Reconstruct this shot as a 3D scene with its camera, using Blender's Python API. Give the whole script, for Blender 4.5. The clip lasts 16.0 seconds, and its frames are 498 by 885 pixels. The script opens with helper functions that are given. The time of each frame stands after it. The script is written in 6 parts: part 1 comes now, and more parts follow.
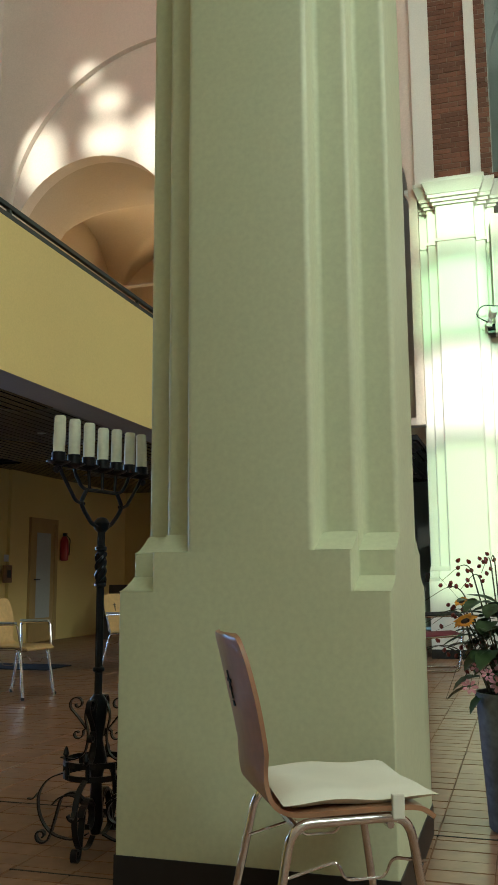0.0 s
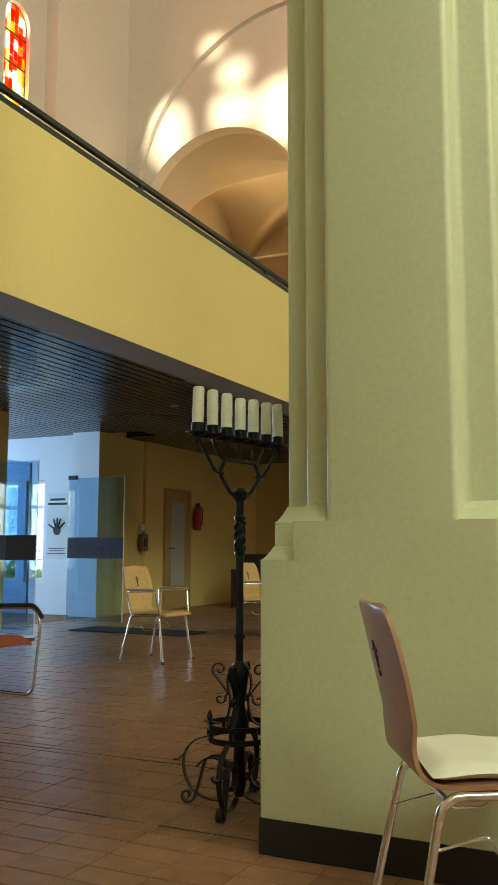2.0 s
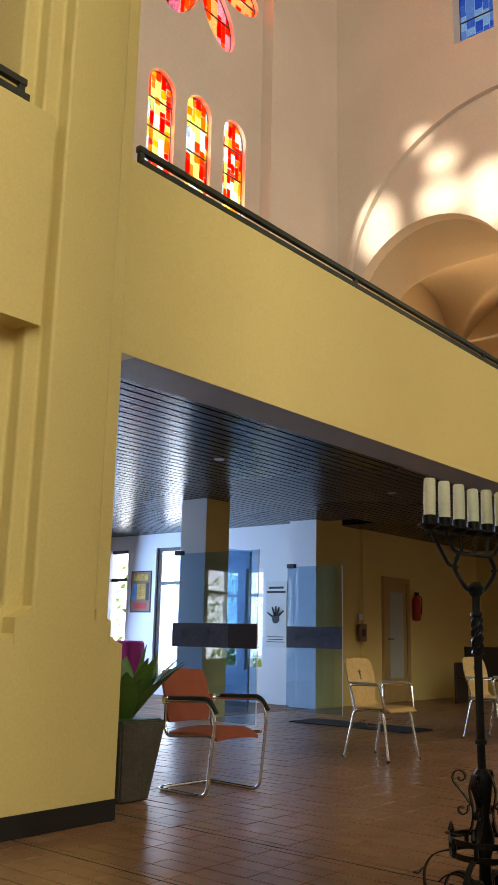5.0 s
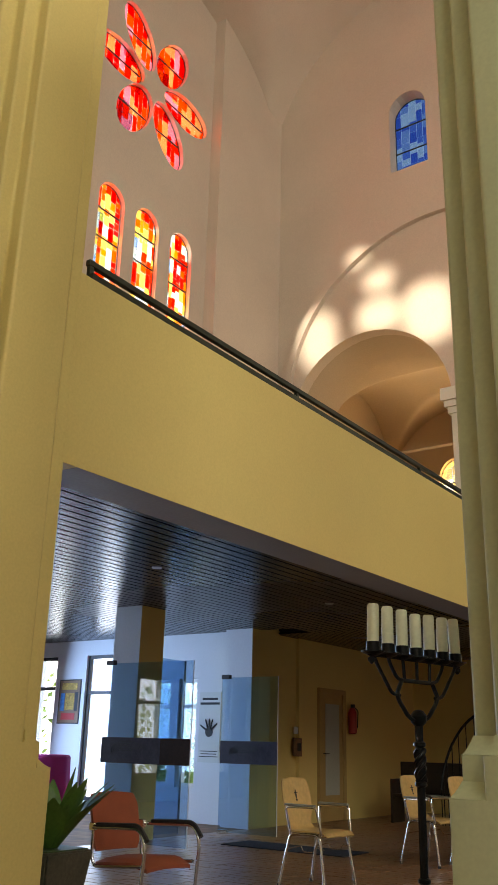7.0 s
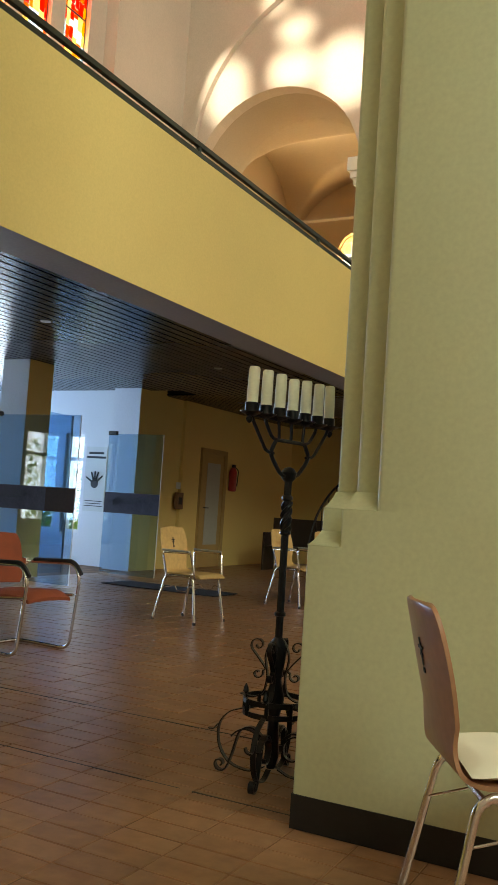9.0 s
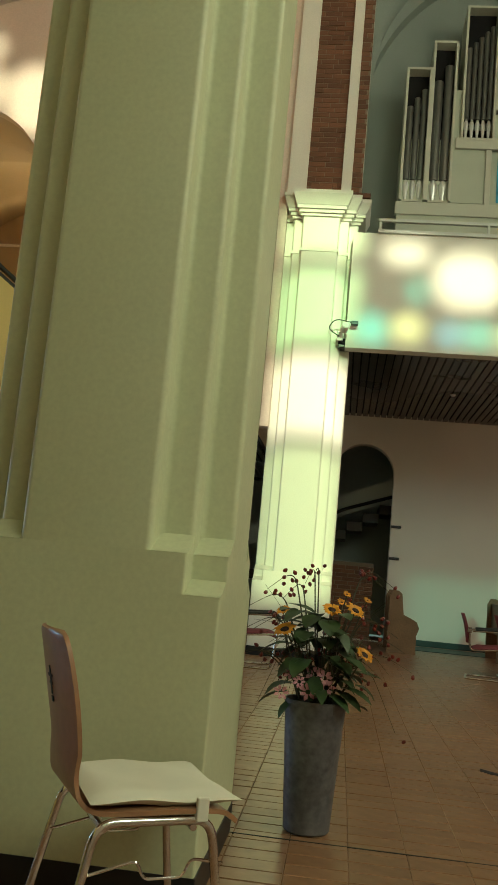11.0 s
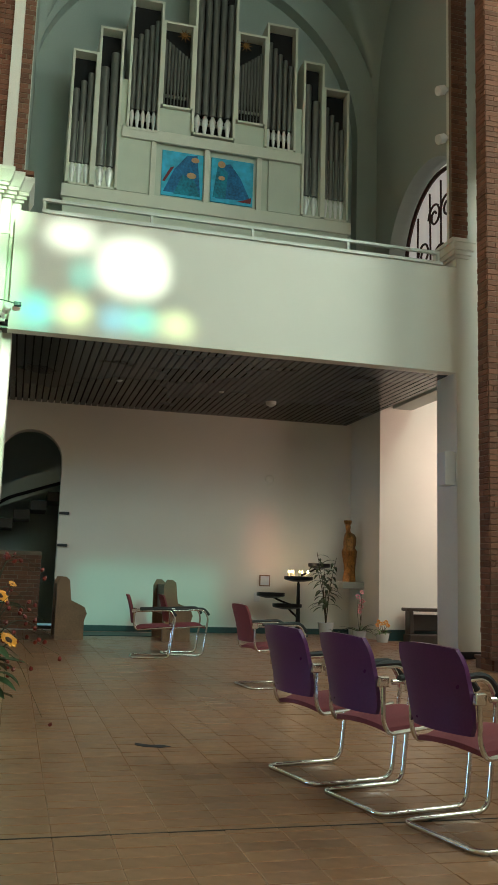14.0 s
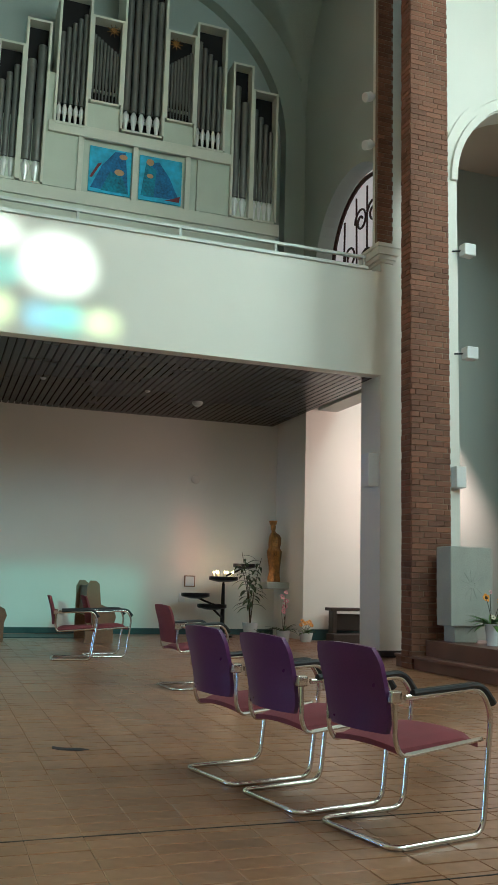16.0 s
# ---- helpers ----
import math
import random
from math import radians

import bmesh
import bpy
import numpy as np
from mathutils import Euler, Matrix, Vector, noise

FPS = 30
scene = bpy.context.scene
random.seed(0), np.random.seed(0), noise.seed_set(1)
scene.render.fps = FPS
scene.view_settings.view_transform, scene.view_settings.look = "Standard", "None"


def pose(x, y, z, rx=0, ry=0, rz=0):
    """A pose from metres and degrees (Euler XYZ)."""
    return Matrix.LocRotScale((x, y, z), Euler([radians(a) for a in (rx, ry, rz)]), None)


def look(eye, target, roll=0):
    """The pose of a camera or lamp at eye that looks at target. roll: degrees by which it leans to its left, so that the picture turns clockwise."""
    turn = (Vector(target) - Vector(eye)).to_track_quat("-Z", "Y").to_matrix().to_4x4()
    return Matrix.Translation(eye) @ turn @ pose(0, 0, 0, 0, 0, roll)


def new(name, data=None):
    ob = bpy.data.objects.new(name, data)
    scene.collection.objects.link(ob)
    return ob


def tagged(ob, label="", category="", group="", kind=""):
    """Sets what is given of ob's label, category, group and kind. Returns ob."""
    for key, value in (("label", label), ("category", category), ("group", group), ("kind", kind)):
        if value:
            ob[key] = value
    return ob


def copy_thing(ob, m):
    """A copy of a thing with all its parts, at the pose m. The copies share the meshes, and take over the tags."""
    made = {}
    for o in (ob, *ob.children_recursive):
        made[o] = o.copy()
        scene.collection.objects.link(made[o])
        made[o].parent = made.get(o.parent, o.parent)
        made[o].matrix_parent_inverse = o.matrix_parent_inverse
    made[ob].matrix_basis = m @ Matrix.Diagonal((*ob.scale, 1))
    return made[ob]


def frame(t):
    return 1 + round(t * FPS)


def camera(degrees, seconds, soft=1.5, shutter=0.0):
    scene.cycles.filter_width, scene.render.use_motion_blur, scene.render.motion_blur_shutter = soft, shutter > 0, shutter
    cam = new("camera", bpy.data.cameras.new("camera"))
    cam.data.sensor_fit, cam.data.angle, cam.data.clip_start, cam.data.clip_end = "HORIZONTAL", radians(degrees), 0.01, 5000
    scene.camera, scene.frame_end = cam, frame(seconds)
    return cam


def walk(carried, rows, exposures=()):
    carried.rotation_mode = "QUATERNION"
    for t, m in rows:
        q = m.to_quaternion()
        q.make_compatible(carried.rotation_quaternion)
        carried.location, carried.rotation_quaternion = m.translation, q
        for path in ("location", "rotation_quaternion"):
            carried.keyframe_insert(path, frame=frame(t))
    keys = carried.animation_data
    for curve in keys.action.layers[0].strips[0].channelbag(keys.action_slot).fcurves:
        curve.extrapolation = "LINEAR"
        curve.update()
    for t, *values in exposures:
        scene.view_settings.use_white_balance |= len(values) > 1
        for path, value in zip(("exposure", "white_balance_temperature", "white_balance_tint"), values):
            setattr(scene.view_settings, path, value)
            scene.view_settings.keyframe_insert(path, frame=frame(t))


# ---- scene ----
cam = camera(31.8, 16.0, soft=1.0)
# seconds, eye, yaw to the left of +y, pitch, lean to the right
PATH = [
    (0, (0.000, 0.000, 1.030), 17.26, 8.90, 0.36),
    (0.5, (-0.010, -0.001, 1.030), 19.10, 8.73, 0.19),
    (1, (-0.025, -0.002, 1.030), 21.13, 8.51, 0.21),
    (1.5, (-0.032, -0.003, 1.029), 22.86, 7.90, 0.22),
    (2, (-0.046, 0.006, 1.027), 25.66, 7.00, -0.10),
    (2.5, (-0.066, 0.004, 1.027), 28.20, 6.53, -0.41),
    (3, (-0.073, 0.000, 1.030), 30.28, 6.81, -0.26),
    (3.5, (-0.089, -0.007, 1.035), 33.31, 6.80, -0.84),
    (4, (-0.106, -0.014, 1.039), 36.06, 7.43, -1.24),
    (4.5, (-0.117, -0.018, 1.046), 38.27, 8.01, -1.40),
    (5, (-0.111, -0.029, 1.057), 39.66, 12.45, -1.25),
    (5.2, (-0.120, -0.034, 1.078), 39.58, 15.69, -1.27),
    (5.55, (-0.121, -0.036, 1.082), 39.20, 20.33, -1.17),
    (5.9, (-0.122, -0.042, 1.093), 38.40, 22.98, -0.97),
    (6.25, (-0.125, -0.049, 1.108), 37.40, 23.73, -0.81),
    (6.6, (-0.127, -0.057, 1.123), 36.42, 22.67, -0.89),
    (6.95, (-0.129, -0.062, 1.134), 35.65, 19.86, -1.36),
    (7.3, (-0.130, -0.065, 1.138), 35.31, 15.40, -2.39),
    (7.5, (-0.135, -0.060, 1.139), 35.27, 12.40, -3.18),
    (8, (-0.121, -0.056, 1.119), 33.58, 6.36, -3.50),
    (8.5, (-0.117, -0.045, 1.109), 31.85, 5.09, -2.96),
    (9, (-0.096, -0.057, 1.109), 27.85, 4.23, -3.75),
    (9.5, (-0.067, -0.054, 1.104), 21.75, 4.87, -4.21),
    (9.7, (-0.068, -0.046, 1.093), 19.19, 5.39, -4.49),
    (10.05, (-0.063, -0.046, 1.092), 15.93, 6.28, -4.93),
    (10.4, (-0.051, -0.046, 1.090), 12.53, 7.13, -5.25),
    (10.75, (-0.036, -0.047, 1.087), 9.11, 7.89, -5.36),
    (11.1, (-0.020, -0.047, 1.084), 5.81, 8.51, -5.22),
    (11.45, (-0.009, -0.048, 1.082), 2.76, 8.97, -4.76),
    (11.8, (-0.004, -0.048, 1.081), 0.08, 9.20, -3.91),
    (12, (0.011, -0.046, 1.074), -1.92, 9.26, -3.30),
    (12.5, (0.029, -0.040, 1.067), -6.49, 9.06, -2.40),
    (13, (0.057, -0.041, 1.070), -9.80, 8.95, -2.29),
    (13.5, (0.092, -0.022, 1.064), -12.28, 8.97, -2.09),
    (14, (0.106, -0.013, 1.059), -14.65, 8.85, -1.79),
    (14.5, (0.121, -0.005, 1.051), -16.46, 8.57, -1.15),
    (15, (0.126, 0.004, 1.052), -17.05, 8.54, -0.93),
    (15.5, (0.131, 0.006, 1.054), -17.58, 8.62, -1.09),
    (16, (0.140, -0.009, 1.058), -19.43, 9.02, -1.59),
]


def gaze(eye, yaw, pitch, lean):
    y, p = radians(yaw), radians(pitch)
    ahead = Vector((-math.sin(y) * math.cos(p), math.cos(y) * math.cos(p), math.sin(p)))
    return look(eye, Vector(eye) + ahead, -lean)


walk(cam, [(t, gaze(eye, yaw, pitch, lean)) for t, eye, yaw, pitch, lean in PATH],
     exposures=[(0.0, 0.65, 5700, 4), (1.5, 1.0, 7000, -2), (2.5, 1.15, 6900, 5), (3.5, 1.15, 7000, 9), (5.0, 0.9, 7000, 16), (7.4, 0.6, 7100, 16), (8.2, 1.0, 7100, 14), (9.5, 1.0, 7200, 5),
                (11.8, 0.05, 6700, -7), (12.5, 0.15, 6200, -9), (14.0, 0.7, 5600, -7), (16.0, 0.85, 5100, -5)])

# ---------------------------------------------------------------- light
SUN_AZ, SUN_EL = -6.5, 17.0          # the sun stands behind the camera, low
world = bpy.data.worlds.new("world")
scene.world = world
world.use_nodes = True
wn, wl = world.node_tree.nodes, world.node_tree.links
sky = wn.new("ShaderNodeTexSky")
sky.sky_type = "NISHITA"
sky.sun_disc = False
sky.sun_elevation = radians(SUN_EL)
sky.sun_rotation = radians(180 + SUN_AZ)
wl.new(sky.outputs[0], wn["Background"].inputs[0])
wn["Background"].inputs[1].default_value = 0.12


def lamp(name, kind, m, power, colour, **kw):
    d = bpy.data.lights.new(name, kind)
    d.energy, d.color = power, colour
    for k, v in kw.items():
        if k == "size":
            d.size = v
        elif k == "size_y":
            d.shape, d.size_y = "RECTANGLE", v
        elif k == "angle":
            d.angle = v
        elif k == "soft":
            d.shadow_soft_size = v
    ob = new(name, d)
    ob.matrix_world = m
    return ob


el, az = radians(SUN_EL), radians(SUN_AZ)
sun_way = Vector((math.sin(az) * math.cos(el), math.cos(az) * math.cos(el), -math.sin(el)))
lamp("sun", "SUN", look((0, 0, 20), Vector((0, 0, 20)) + sun_way), 5.0, (1.0, 0.93, 0.8), angle=radians(1.2))

# daylight at the windows; the south and niche lamps are added fills without one
# unseen fill from the south side
lamp("daylight_fill", "AREA", look((5.2, -5.7, 9.4), (0.5, 9.0, 3.0)), 520, (0.88, 1.0, 0.88), size=7.0, size_y=4.4)
# unseen east lamp, added in front of a plain white panel
lamp("daylight_fill", "AREA", look((9.6, 3.5, 9.0), (-4.0, 6.0, 3.4)), 530, (1.0, 0.96, 0.78), size=6.0, size_y=4.4)
# skylight in the annex's glazing, then in the stained windows
lamp("daylight_fill", "AREA", look((-12.85, 8.2, 1.6), (-5.0, 7.2, 0.5)), 270, (0.36, 0.60, 1.0), size=5.2, size_y=2.4)
lamp("daylight_fill", "AREA", look((-12.2, 11.9, 1.6), (-12.0, 4.0, 1.5)), 25, (0.6, 0.78, 1.0), size=2.4, size_y=2.4)
lamp("daylight_fill", "AREA", look((-8.95, 8.4, 7.7), (-4.5, 8.4, 7.0)), 150, (1.0, 0.93, 0.8), size=2.6, size_y=3.4)
lamp("daylight_fill", "AREA", look((-8.95, 8.45, 11.35), (-4.5, 8.45, 10.6)), 130, (1.0, 0.93, 0.8), size=3.2, size_y=3.2)
lamp("daylight_fill", "AREA", look((-6.52, 16.7, 5.4), (-6.3, 12.0, 6.2)), 110, (1.0, 0.88, 0.7), size=1.0, size_y=1.8)
# pink fill added to tint the side niche wall; no window is built here
lamp("daylight_fill", "AREA", look((9.3, 13.6, 3.4), (7.0, 15.2, 1.8)), 50, (1.0, 0.58, 0.45), size=1.6, size_y=2.6)


# ---------------------------------------------------------------- materials
def material(name, base, rough=0.6, metal=0.0, vary=0.08, scale=3.0, fine=40.0, bump=0.05, spec=0.5, piece=0.0, hue=None):
    m = bpy.data.materials.new(name)
    m.use_nodes = True
    n, l = m.node_tree.nodes, m.node_tree.links
    b = n["Principled BSDF"]
    b.inputs["Roughness"].default_value, b.inputs["Metallic"].default_value = rough, metal
    b.inputs["Specular IOR Level"].default_value = spec
    tc = n.new("ShaderNodeTexCoord")
    big, small = n.new("ShaderNodeTexNoise"), n.new("ShaderNodeTexNoise")
    big.inputs["Scale"].default_value, small.inputs["Scale"].default_value = scale, fine
    big.inputs["Detail"].default_value, small.inputs["Detail"].default_value = 4, 3
    l.new(tc.outputs["Object"], big.inputs[0])
    l.new(tc.outputs["Object"], small.inputs[0])
    add = n.new("ShaderNodeMath")
    add.operation = "ADD"
    l.new(big.outputs[0], add.inputs[0])
    l.new(small.outputs[0], add.inputs[1])
    last = add.outputs[0]
    if piece:
        info = n.new("ShaderNodeObjectInfo")
        isle = n.new("ShaderNodeNewGeometry")
        for out in (info.outputs["Random"], isle.outputs["Random Per Island"]):
            mul = n.new("ShaderNodeMath")
            mul.operation = "MULTIPLY_ADD"
            mul.inputs[1].default_value = piece
            l.new(out, mul.inputs[0])
            l.new(last, mul.inputs[2])
            last = mul.outputs[0]
    ramp = n.new("ShaderNodeMapRange")
    ramp.inputs[1].default_value, ramp.inputs[2].default_value = 0.6, 1.4 + 2 * piece
    l.new(last, ramp.inputs[0])
    mix = n.new("ShaderNodeMix")
    mix.data_type = "RGBA"
    lo = [max(0, c * (1 - 1.6 * vary)) for c in base]
    hi = [min(1, c * (1 + 1.2 * vary)) for c in (hue or base)]
    mix.inputs[6].default_value, mix.inputs[7].default_value = (*lo, 1), (*hi, 1)
    l.new(ramp.outputs[0], mix.inputs[0])
    l.new(mix.outputs[2], b.inputs["Base Color"])
    rr = n.new("ShaderNodeMapRange")
    rr.inputs[3].default_value, rr.inputs[4].default_value = max(0.02, rough - 0.08), min(1, rough + 0.08)
    l.new(big.outputs[0], rr.inputs[0])
    l.new(rr.outputs[0], b.inputs["Roughness"])
    if bump:
        bp = n.new("ShaderNodeBump")
        bp.inputs["Strength"].default_value, bp.inputs["Distance"].default_value = bump, 0.01
        l.new(add.outputs[0], bp.inputs["Height"])
        l.new(bp.outputs[0], b.inputs["Normal"])
    return m


def glass_material(name, tint, clear=0.85):
    """Flat pane: mostly clear, with a sharp sheen that grows towards grazing."""
    m = bpy.data.materials.new(name)
    m.use_nodes = True
    n, l = m.node_tree.nodes, m.node_tree.links
    n.remove(n["Principled BSDF"])
    tr, gl, mix, fr = (n.new("ShaderNodeBsdf" + k) if k[0] != "!" else n.new(k[1:]) for k in ("Transparent", "Glossy", "!ShaderNodeMixShader", "!ShaderNodeLayerWeight"))
    tr.inputs[0].default_value = (*tint, 1)
    gl.inputs["Roughness"].default_value = 0.02
    fr.inputs[0].default_value = 0.5
    power, sheen = n.new("ShaderNodeMath"), n.new("ShaderNodeMath")
    power.operation, sheen.operation = "POWER", "MULTIPLY_ADD"
    power.inputs[1].default_value = 4.0
    sheen.inputs[1].default_value, sheen.inputs[2].default_value = 0.86, 0.12
    l.new(fr.outputs["Facing"], power.inputs[0])
    l.new(power.outputs[0], sheen.inputs[0])
    l.new(sheen.outputs[0], mix.inputs[0])
    l.new(tr.outputs[0], mix.inputs[1])
    l.new(gl.outputs[0], mix.inputs[2])
    l.new(mix.outputs[0], n["Material Output"].inputs[0])
    return m


def stained_material(name, colours):
    """Coloured panes, each with its own tint."""
    m = bpy.data.materials.new(name)
    m.use_nodes = True
    n, l = m.node_tree.nodes, m.node_tree.links
    n.remove(n["Principled BSDF"])
    info, isle = n.new("ShaderNodeObjectInfo"), n.new("ShaderNodeNewGeometry")
    add, ramp = n.new("ShaderNodeMath"), n.new("ShaderNodeValToRGB")
    add.operation = "ADD"
    frac = n.new("ShaderNodeMath")
    frac.operation = "FRACT"
    l.new(info.outputs["Random"], add.inputs[0])
    l.new(isle.outputs["Random Per Island"], add.inputs[1])
    l.new(add.outputs[0], frac.inputs[0])
    l.new(frac.outputs[0], ramp.inputs[0])
    ramp.color_ramp.interpolation = "CONSTANT"
    e = ramp.color_ramp.elements
    while len(e) < len(colours):
        e.new(0.5)
    for i, c in enumerate(colours):
        e[i].position, e[i].color = i / len(colours), (*c, 1)
    tr, tl, mix = n.new("ShaderNodeBsdfTransparent"), n.new("ShaderNodeBsdfTranslucent"), n.new("ShaderNodeMixShader")
    mix.inputs[0].default_value = 0.12
    l.new(ramp.outputs[0], tr.inputs[0])
    l.new(ramp.outputs[0], tl.inputs[0])
    l.new(tr.outputs[0], mix.inputs[1])
    l.new(tl.outputs[0], mix.inputs[2])
    l.new(mix.outputs[0], n["Material Output"].inputs[0])
    return m


def glow_material(name, colour, strength):
    m = bpy.data.materials.new(name)
    m.use_nodes = True
    b = m.node_tree.nodes["Principled BSDF"]
    b.inputs["Emission Color"].default_value, b.inputs["Emission Strength"].default_value = (*colour, 1), strength
    return m


YELLOW = material("yellow_wall_paint", (0.75, 0.60, 0.23), 0.55, vary=0.05, scale=0.8, fine=60, bump=0.04)
CREAM = material("cream_pillar_paint", (0.55, 0.572, 0.365), 0.5, vary=0.06, scale=1.0, fine=50, bump=0.05)
WHITE = material("white_wall_paint", (0.78, 0.77, 0.70), 0.55, vary=0.05, scale=0.8, fine=60, bump=0.04)
PINKISH = material("pale_plaster", (0.70, 0.60, 0.52), 0.7, vary=0.07, scale=0.6, fine=45, bump=0.06)
BROWN_PLASTER = material("tan_vault_plaster", (0.52, 0.42, 0.31), 0.75, vary=0.08, scale=0.7, fine=40, bump=0.06)
GREENGREY = material("grey_green_plaster", (0.42, 0.46, 0.42), 0.7, vary=0.07, scale=0.6, fine=40, bump=0.05)
BLACK_SKIRT = material("black_skirting", (0.012, 0.013, 0.014), 0.4, vary=0.2, bump=0.03)
GREEN_SKIRT = material("dark_green_skirting", (0.03, 0.07, 0.07), 0.5, vary=0.2, bump=0.03)
SOFFIT = material("grey_soffit_paint", (0.34, 0.31, 0.27), 0.6, vary=0.08)
SLAT = material("dark_stained_slats", (0.017, 0.016, 0.019), 0.27, vary=0.15, scale=0.3, fine=4, bump=0.0, piece=0.3)
SLAT_BACK = material("black_ceiling_gap", (0.008, 0.008, 0.009), 0.8, vary=0.1)
TILE = material("brown_clay_tile", (0.24, 0.105, 0.047), 0.33, vary=0.30, scale=0.8, fine=14, bump=0.10, piece=0.22, hue=(0.29, 0.16, 0.085))
GROUT = material("grey_brown_grout", (0.045, 0.026, 0.018), 0.7, vary=0.3, scale=1.1, fine=5, bump=0.2, hue=(0.26, 0.135, 0.07))
BRICK = material("red_brown_brick", (0.12, 0.045, 0.028), 0.8, vary=0.4, scale=6, fine=60, bump=0.35, piece=0.6, hue=(0.23, 0.10, 0.055))
MORTAR = material("pale_mortar", (0.24, 0.18, 0.13), 0.9, vary=0.2, fine=80, bump=0.3)
IRON = material("black_wrought_iron", (0.012, 0.012, 0.014), 0.35, metal=0.6, vary=0.3, scale=20, fine=120, bump=0.2)
RUSTED = material("dark_rusty_iron", (0.05, 0.02, 0.016), 0.6, metal=0.3, vary=0.4, scale=20, fine=120, bump=0.2)
CHROME = material("chromed_steel_tube", (0.75, 0.74, 0.72), 0.14, metal=1.0, vary=0.05, scale=8, bump=0.0)
RAIL = material("dark_green_rail_paint", (0.035, 0.04, 0.028), 0.4, vary=0.2, bump=0.03)
WHITE_RAIL = material("pale_rail_paint", (0.62, 0.66, 0.62), 0.4, vary=0.06, bump=0.02)
WAX = material("ivory_candle_wax", (0.72, 0.70, 0.52), 0.45, vary=0.06, scale=14, fine=60, bump=0.08)
PURPLE = material("purple_plastic_shell", (0.088, 0.020, 0.098), 0.3, vary=0.12, scale=4, fine=90, bump=0.04)
MAROON = material("dusty_maroon_upholstery", (0.20, 0.045, 0.055), 0.9, vary=0.15, scale=9, fine=240, bump=0.3)
RUST = material("rust_orange_upholstery", (0.26, 0.062, 0.028), 0.85, vary=0.15, scale=9, fine=240, bump=0.3)
RUBBER = material("black_rubber", (0.015, 0.015, 0.016), 0.55, vary=0.2)
BEECH = material("pale_beech_plywood", (0.62, 0.42, 0.17), 0.35, vary=0.12, scale=3, fine=30, bump=0.03)
ROSEWOOD = material("reddish_plywood", (0.36, 0.19, 0.10), 0.35, vary=0.12, scale=3, fine=30, bump=0.03)
CUSHION = material("off_white_cushion_cloth", (0.70, 0.68, 0.55), 0.9, vary=0.06, scale=5, fine=700, bump=0.06)
OAK = material("brown_oak", (0.20, 0.115, 0.06), 0.5, vary=0.25, scale=3, fine=40, bump=0.1)
DARK_OAK = material("dark_stained_oak", (0.035, 0.022, 0.016), 0.45, vary=0.25, scale=3, fine=40, bump=0.1)
DOOR_PAINT = material("ochre_door_paint", (0.42, 0.30, 0.12), 0.5, vary=0.1)
ORGAN_WOOD = material("pale_grey_organ_case", (0.62, 0.65, 0.54), 0.45, vary=0.06, scale=2, fine=50, bump=0.03)
ORGAN_EDGE = material("cream_organ_edge", (0.72, 0.71, 0.60), 0.45, vary=0.05, scale=2, fine=50, bump=0.02)
# near-black colour for the shade inside the organ towers
TOWER_SHADE = material("organ_tower_shade", (0.004, 0.003, 0.004), 0.8, vary=0.2)
PIPE = material("tin_organ_pipe", (0.20, 0.20, 0.185), 0.38, metal=0.6, vary=0.12, scale=3, fine=30, bump=0.02)
PIPE_BRIGHT = material("polished_pipe_foot", (0.9, 0.9, 0.88), 0.3, metal=0.45, vary=0.05, bump=0)
GOLD = material("worn_gilding", (0.05, 0.026, 0.012), 0.42, metal=0.6, vary=0.3, scale=9, fine=40, bump=0.4, hue=(0.36, 0.17, 0.04))
ZINC = material("weathered_zinc", (0.14, 0.135, 0.14), 0.5, metal=0.35, vary=0.35, scale=5, fine=30, bump=0.15)
STONE = material("grey_green_stone", (0.36, 0.38, 0.34), 0.7, vary=0.12, scale=4, fine=60, bump=0.2)
STONE_SET = material("red_brown_stone", (0.15, 0.075, 0.055), 0.45, vary=0.2, scale=4, fine=60, bump=0.1)
CEMENT = material("dark_planter_cement", (0.07, 0.062, 0.045), 0.7, vary=0.3, scale=6, fine=50, bump=0.3)
LEAF = material("green_leaf", (0.05, 0.13, 0.025), 0.45, vary=0.3, scale=8, fine=40, bump=0.08, piece=0.4, hue=(0.10, 0.20, 0.035))
DARK_LEAF = material("dark_green_leaf", (0.022, 0.05, 0.016), 0.5, vary=0.3, scale=8, fine=40, bump=0.08, piece=0.4, hue=(0.045, 0.08, 0.025))
STEM = material("brown_green_stem", (0.06, 0.05, 0.025), 0.7, vary=0.3)
SUNFLOWER = material("orange_yellow_petal", (0.6, 0.22, 0.012), 0.6, vary=0.2, scale=20, piece=0.3, hue=(0.75, 0.33, 0.02))
SEEDHEAD = material("dark_brown_seed_head", (0.03, 0.014, 0.008), 0.9, vary=0.3)
PINK_PETAL = material("pink_petal", (0.55, 0.2, 0.26), 0.6, vary=0.2, scale=20, piece=0.4, hue=(0.7, 0.35, 0.4))
HIP = material("red_rose_hip", (0.17, 0.016, 0.01), 0.35, vary=0.3, piece=0.3)
CERAMIC = material("white_glazed_ceramic", (0.72, 0.75, 0.76), 0.2, vary=0.04)
WHITE_PLASTIC = material("white_plastic", (0.72, 0.74, 0.74), 0.4, vary=0.03)
RED_PAINT = material("red_enamel", (0.42, 0.02, 0.02), 0.35, vary=0.1)
BLUE_PAINTING = material("blue_painted_canvas", (0.10, 0.48, 0.82), 0.7, vary=0.3, scale=2.5, fine=7, bump=0.08, hue=(0.10, 0.50, 0.78))
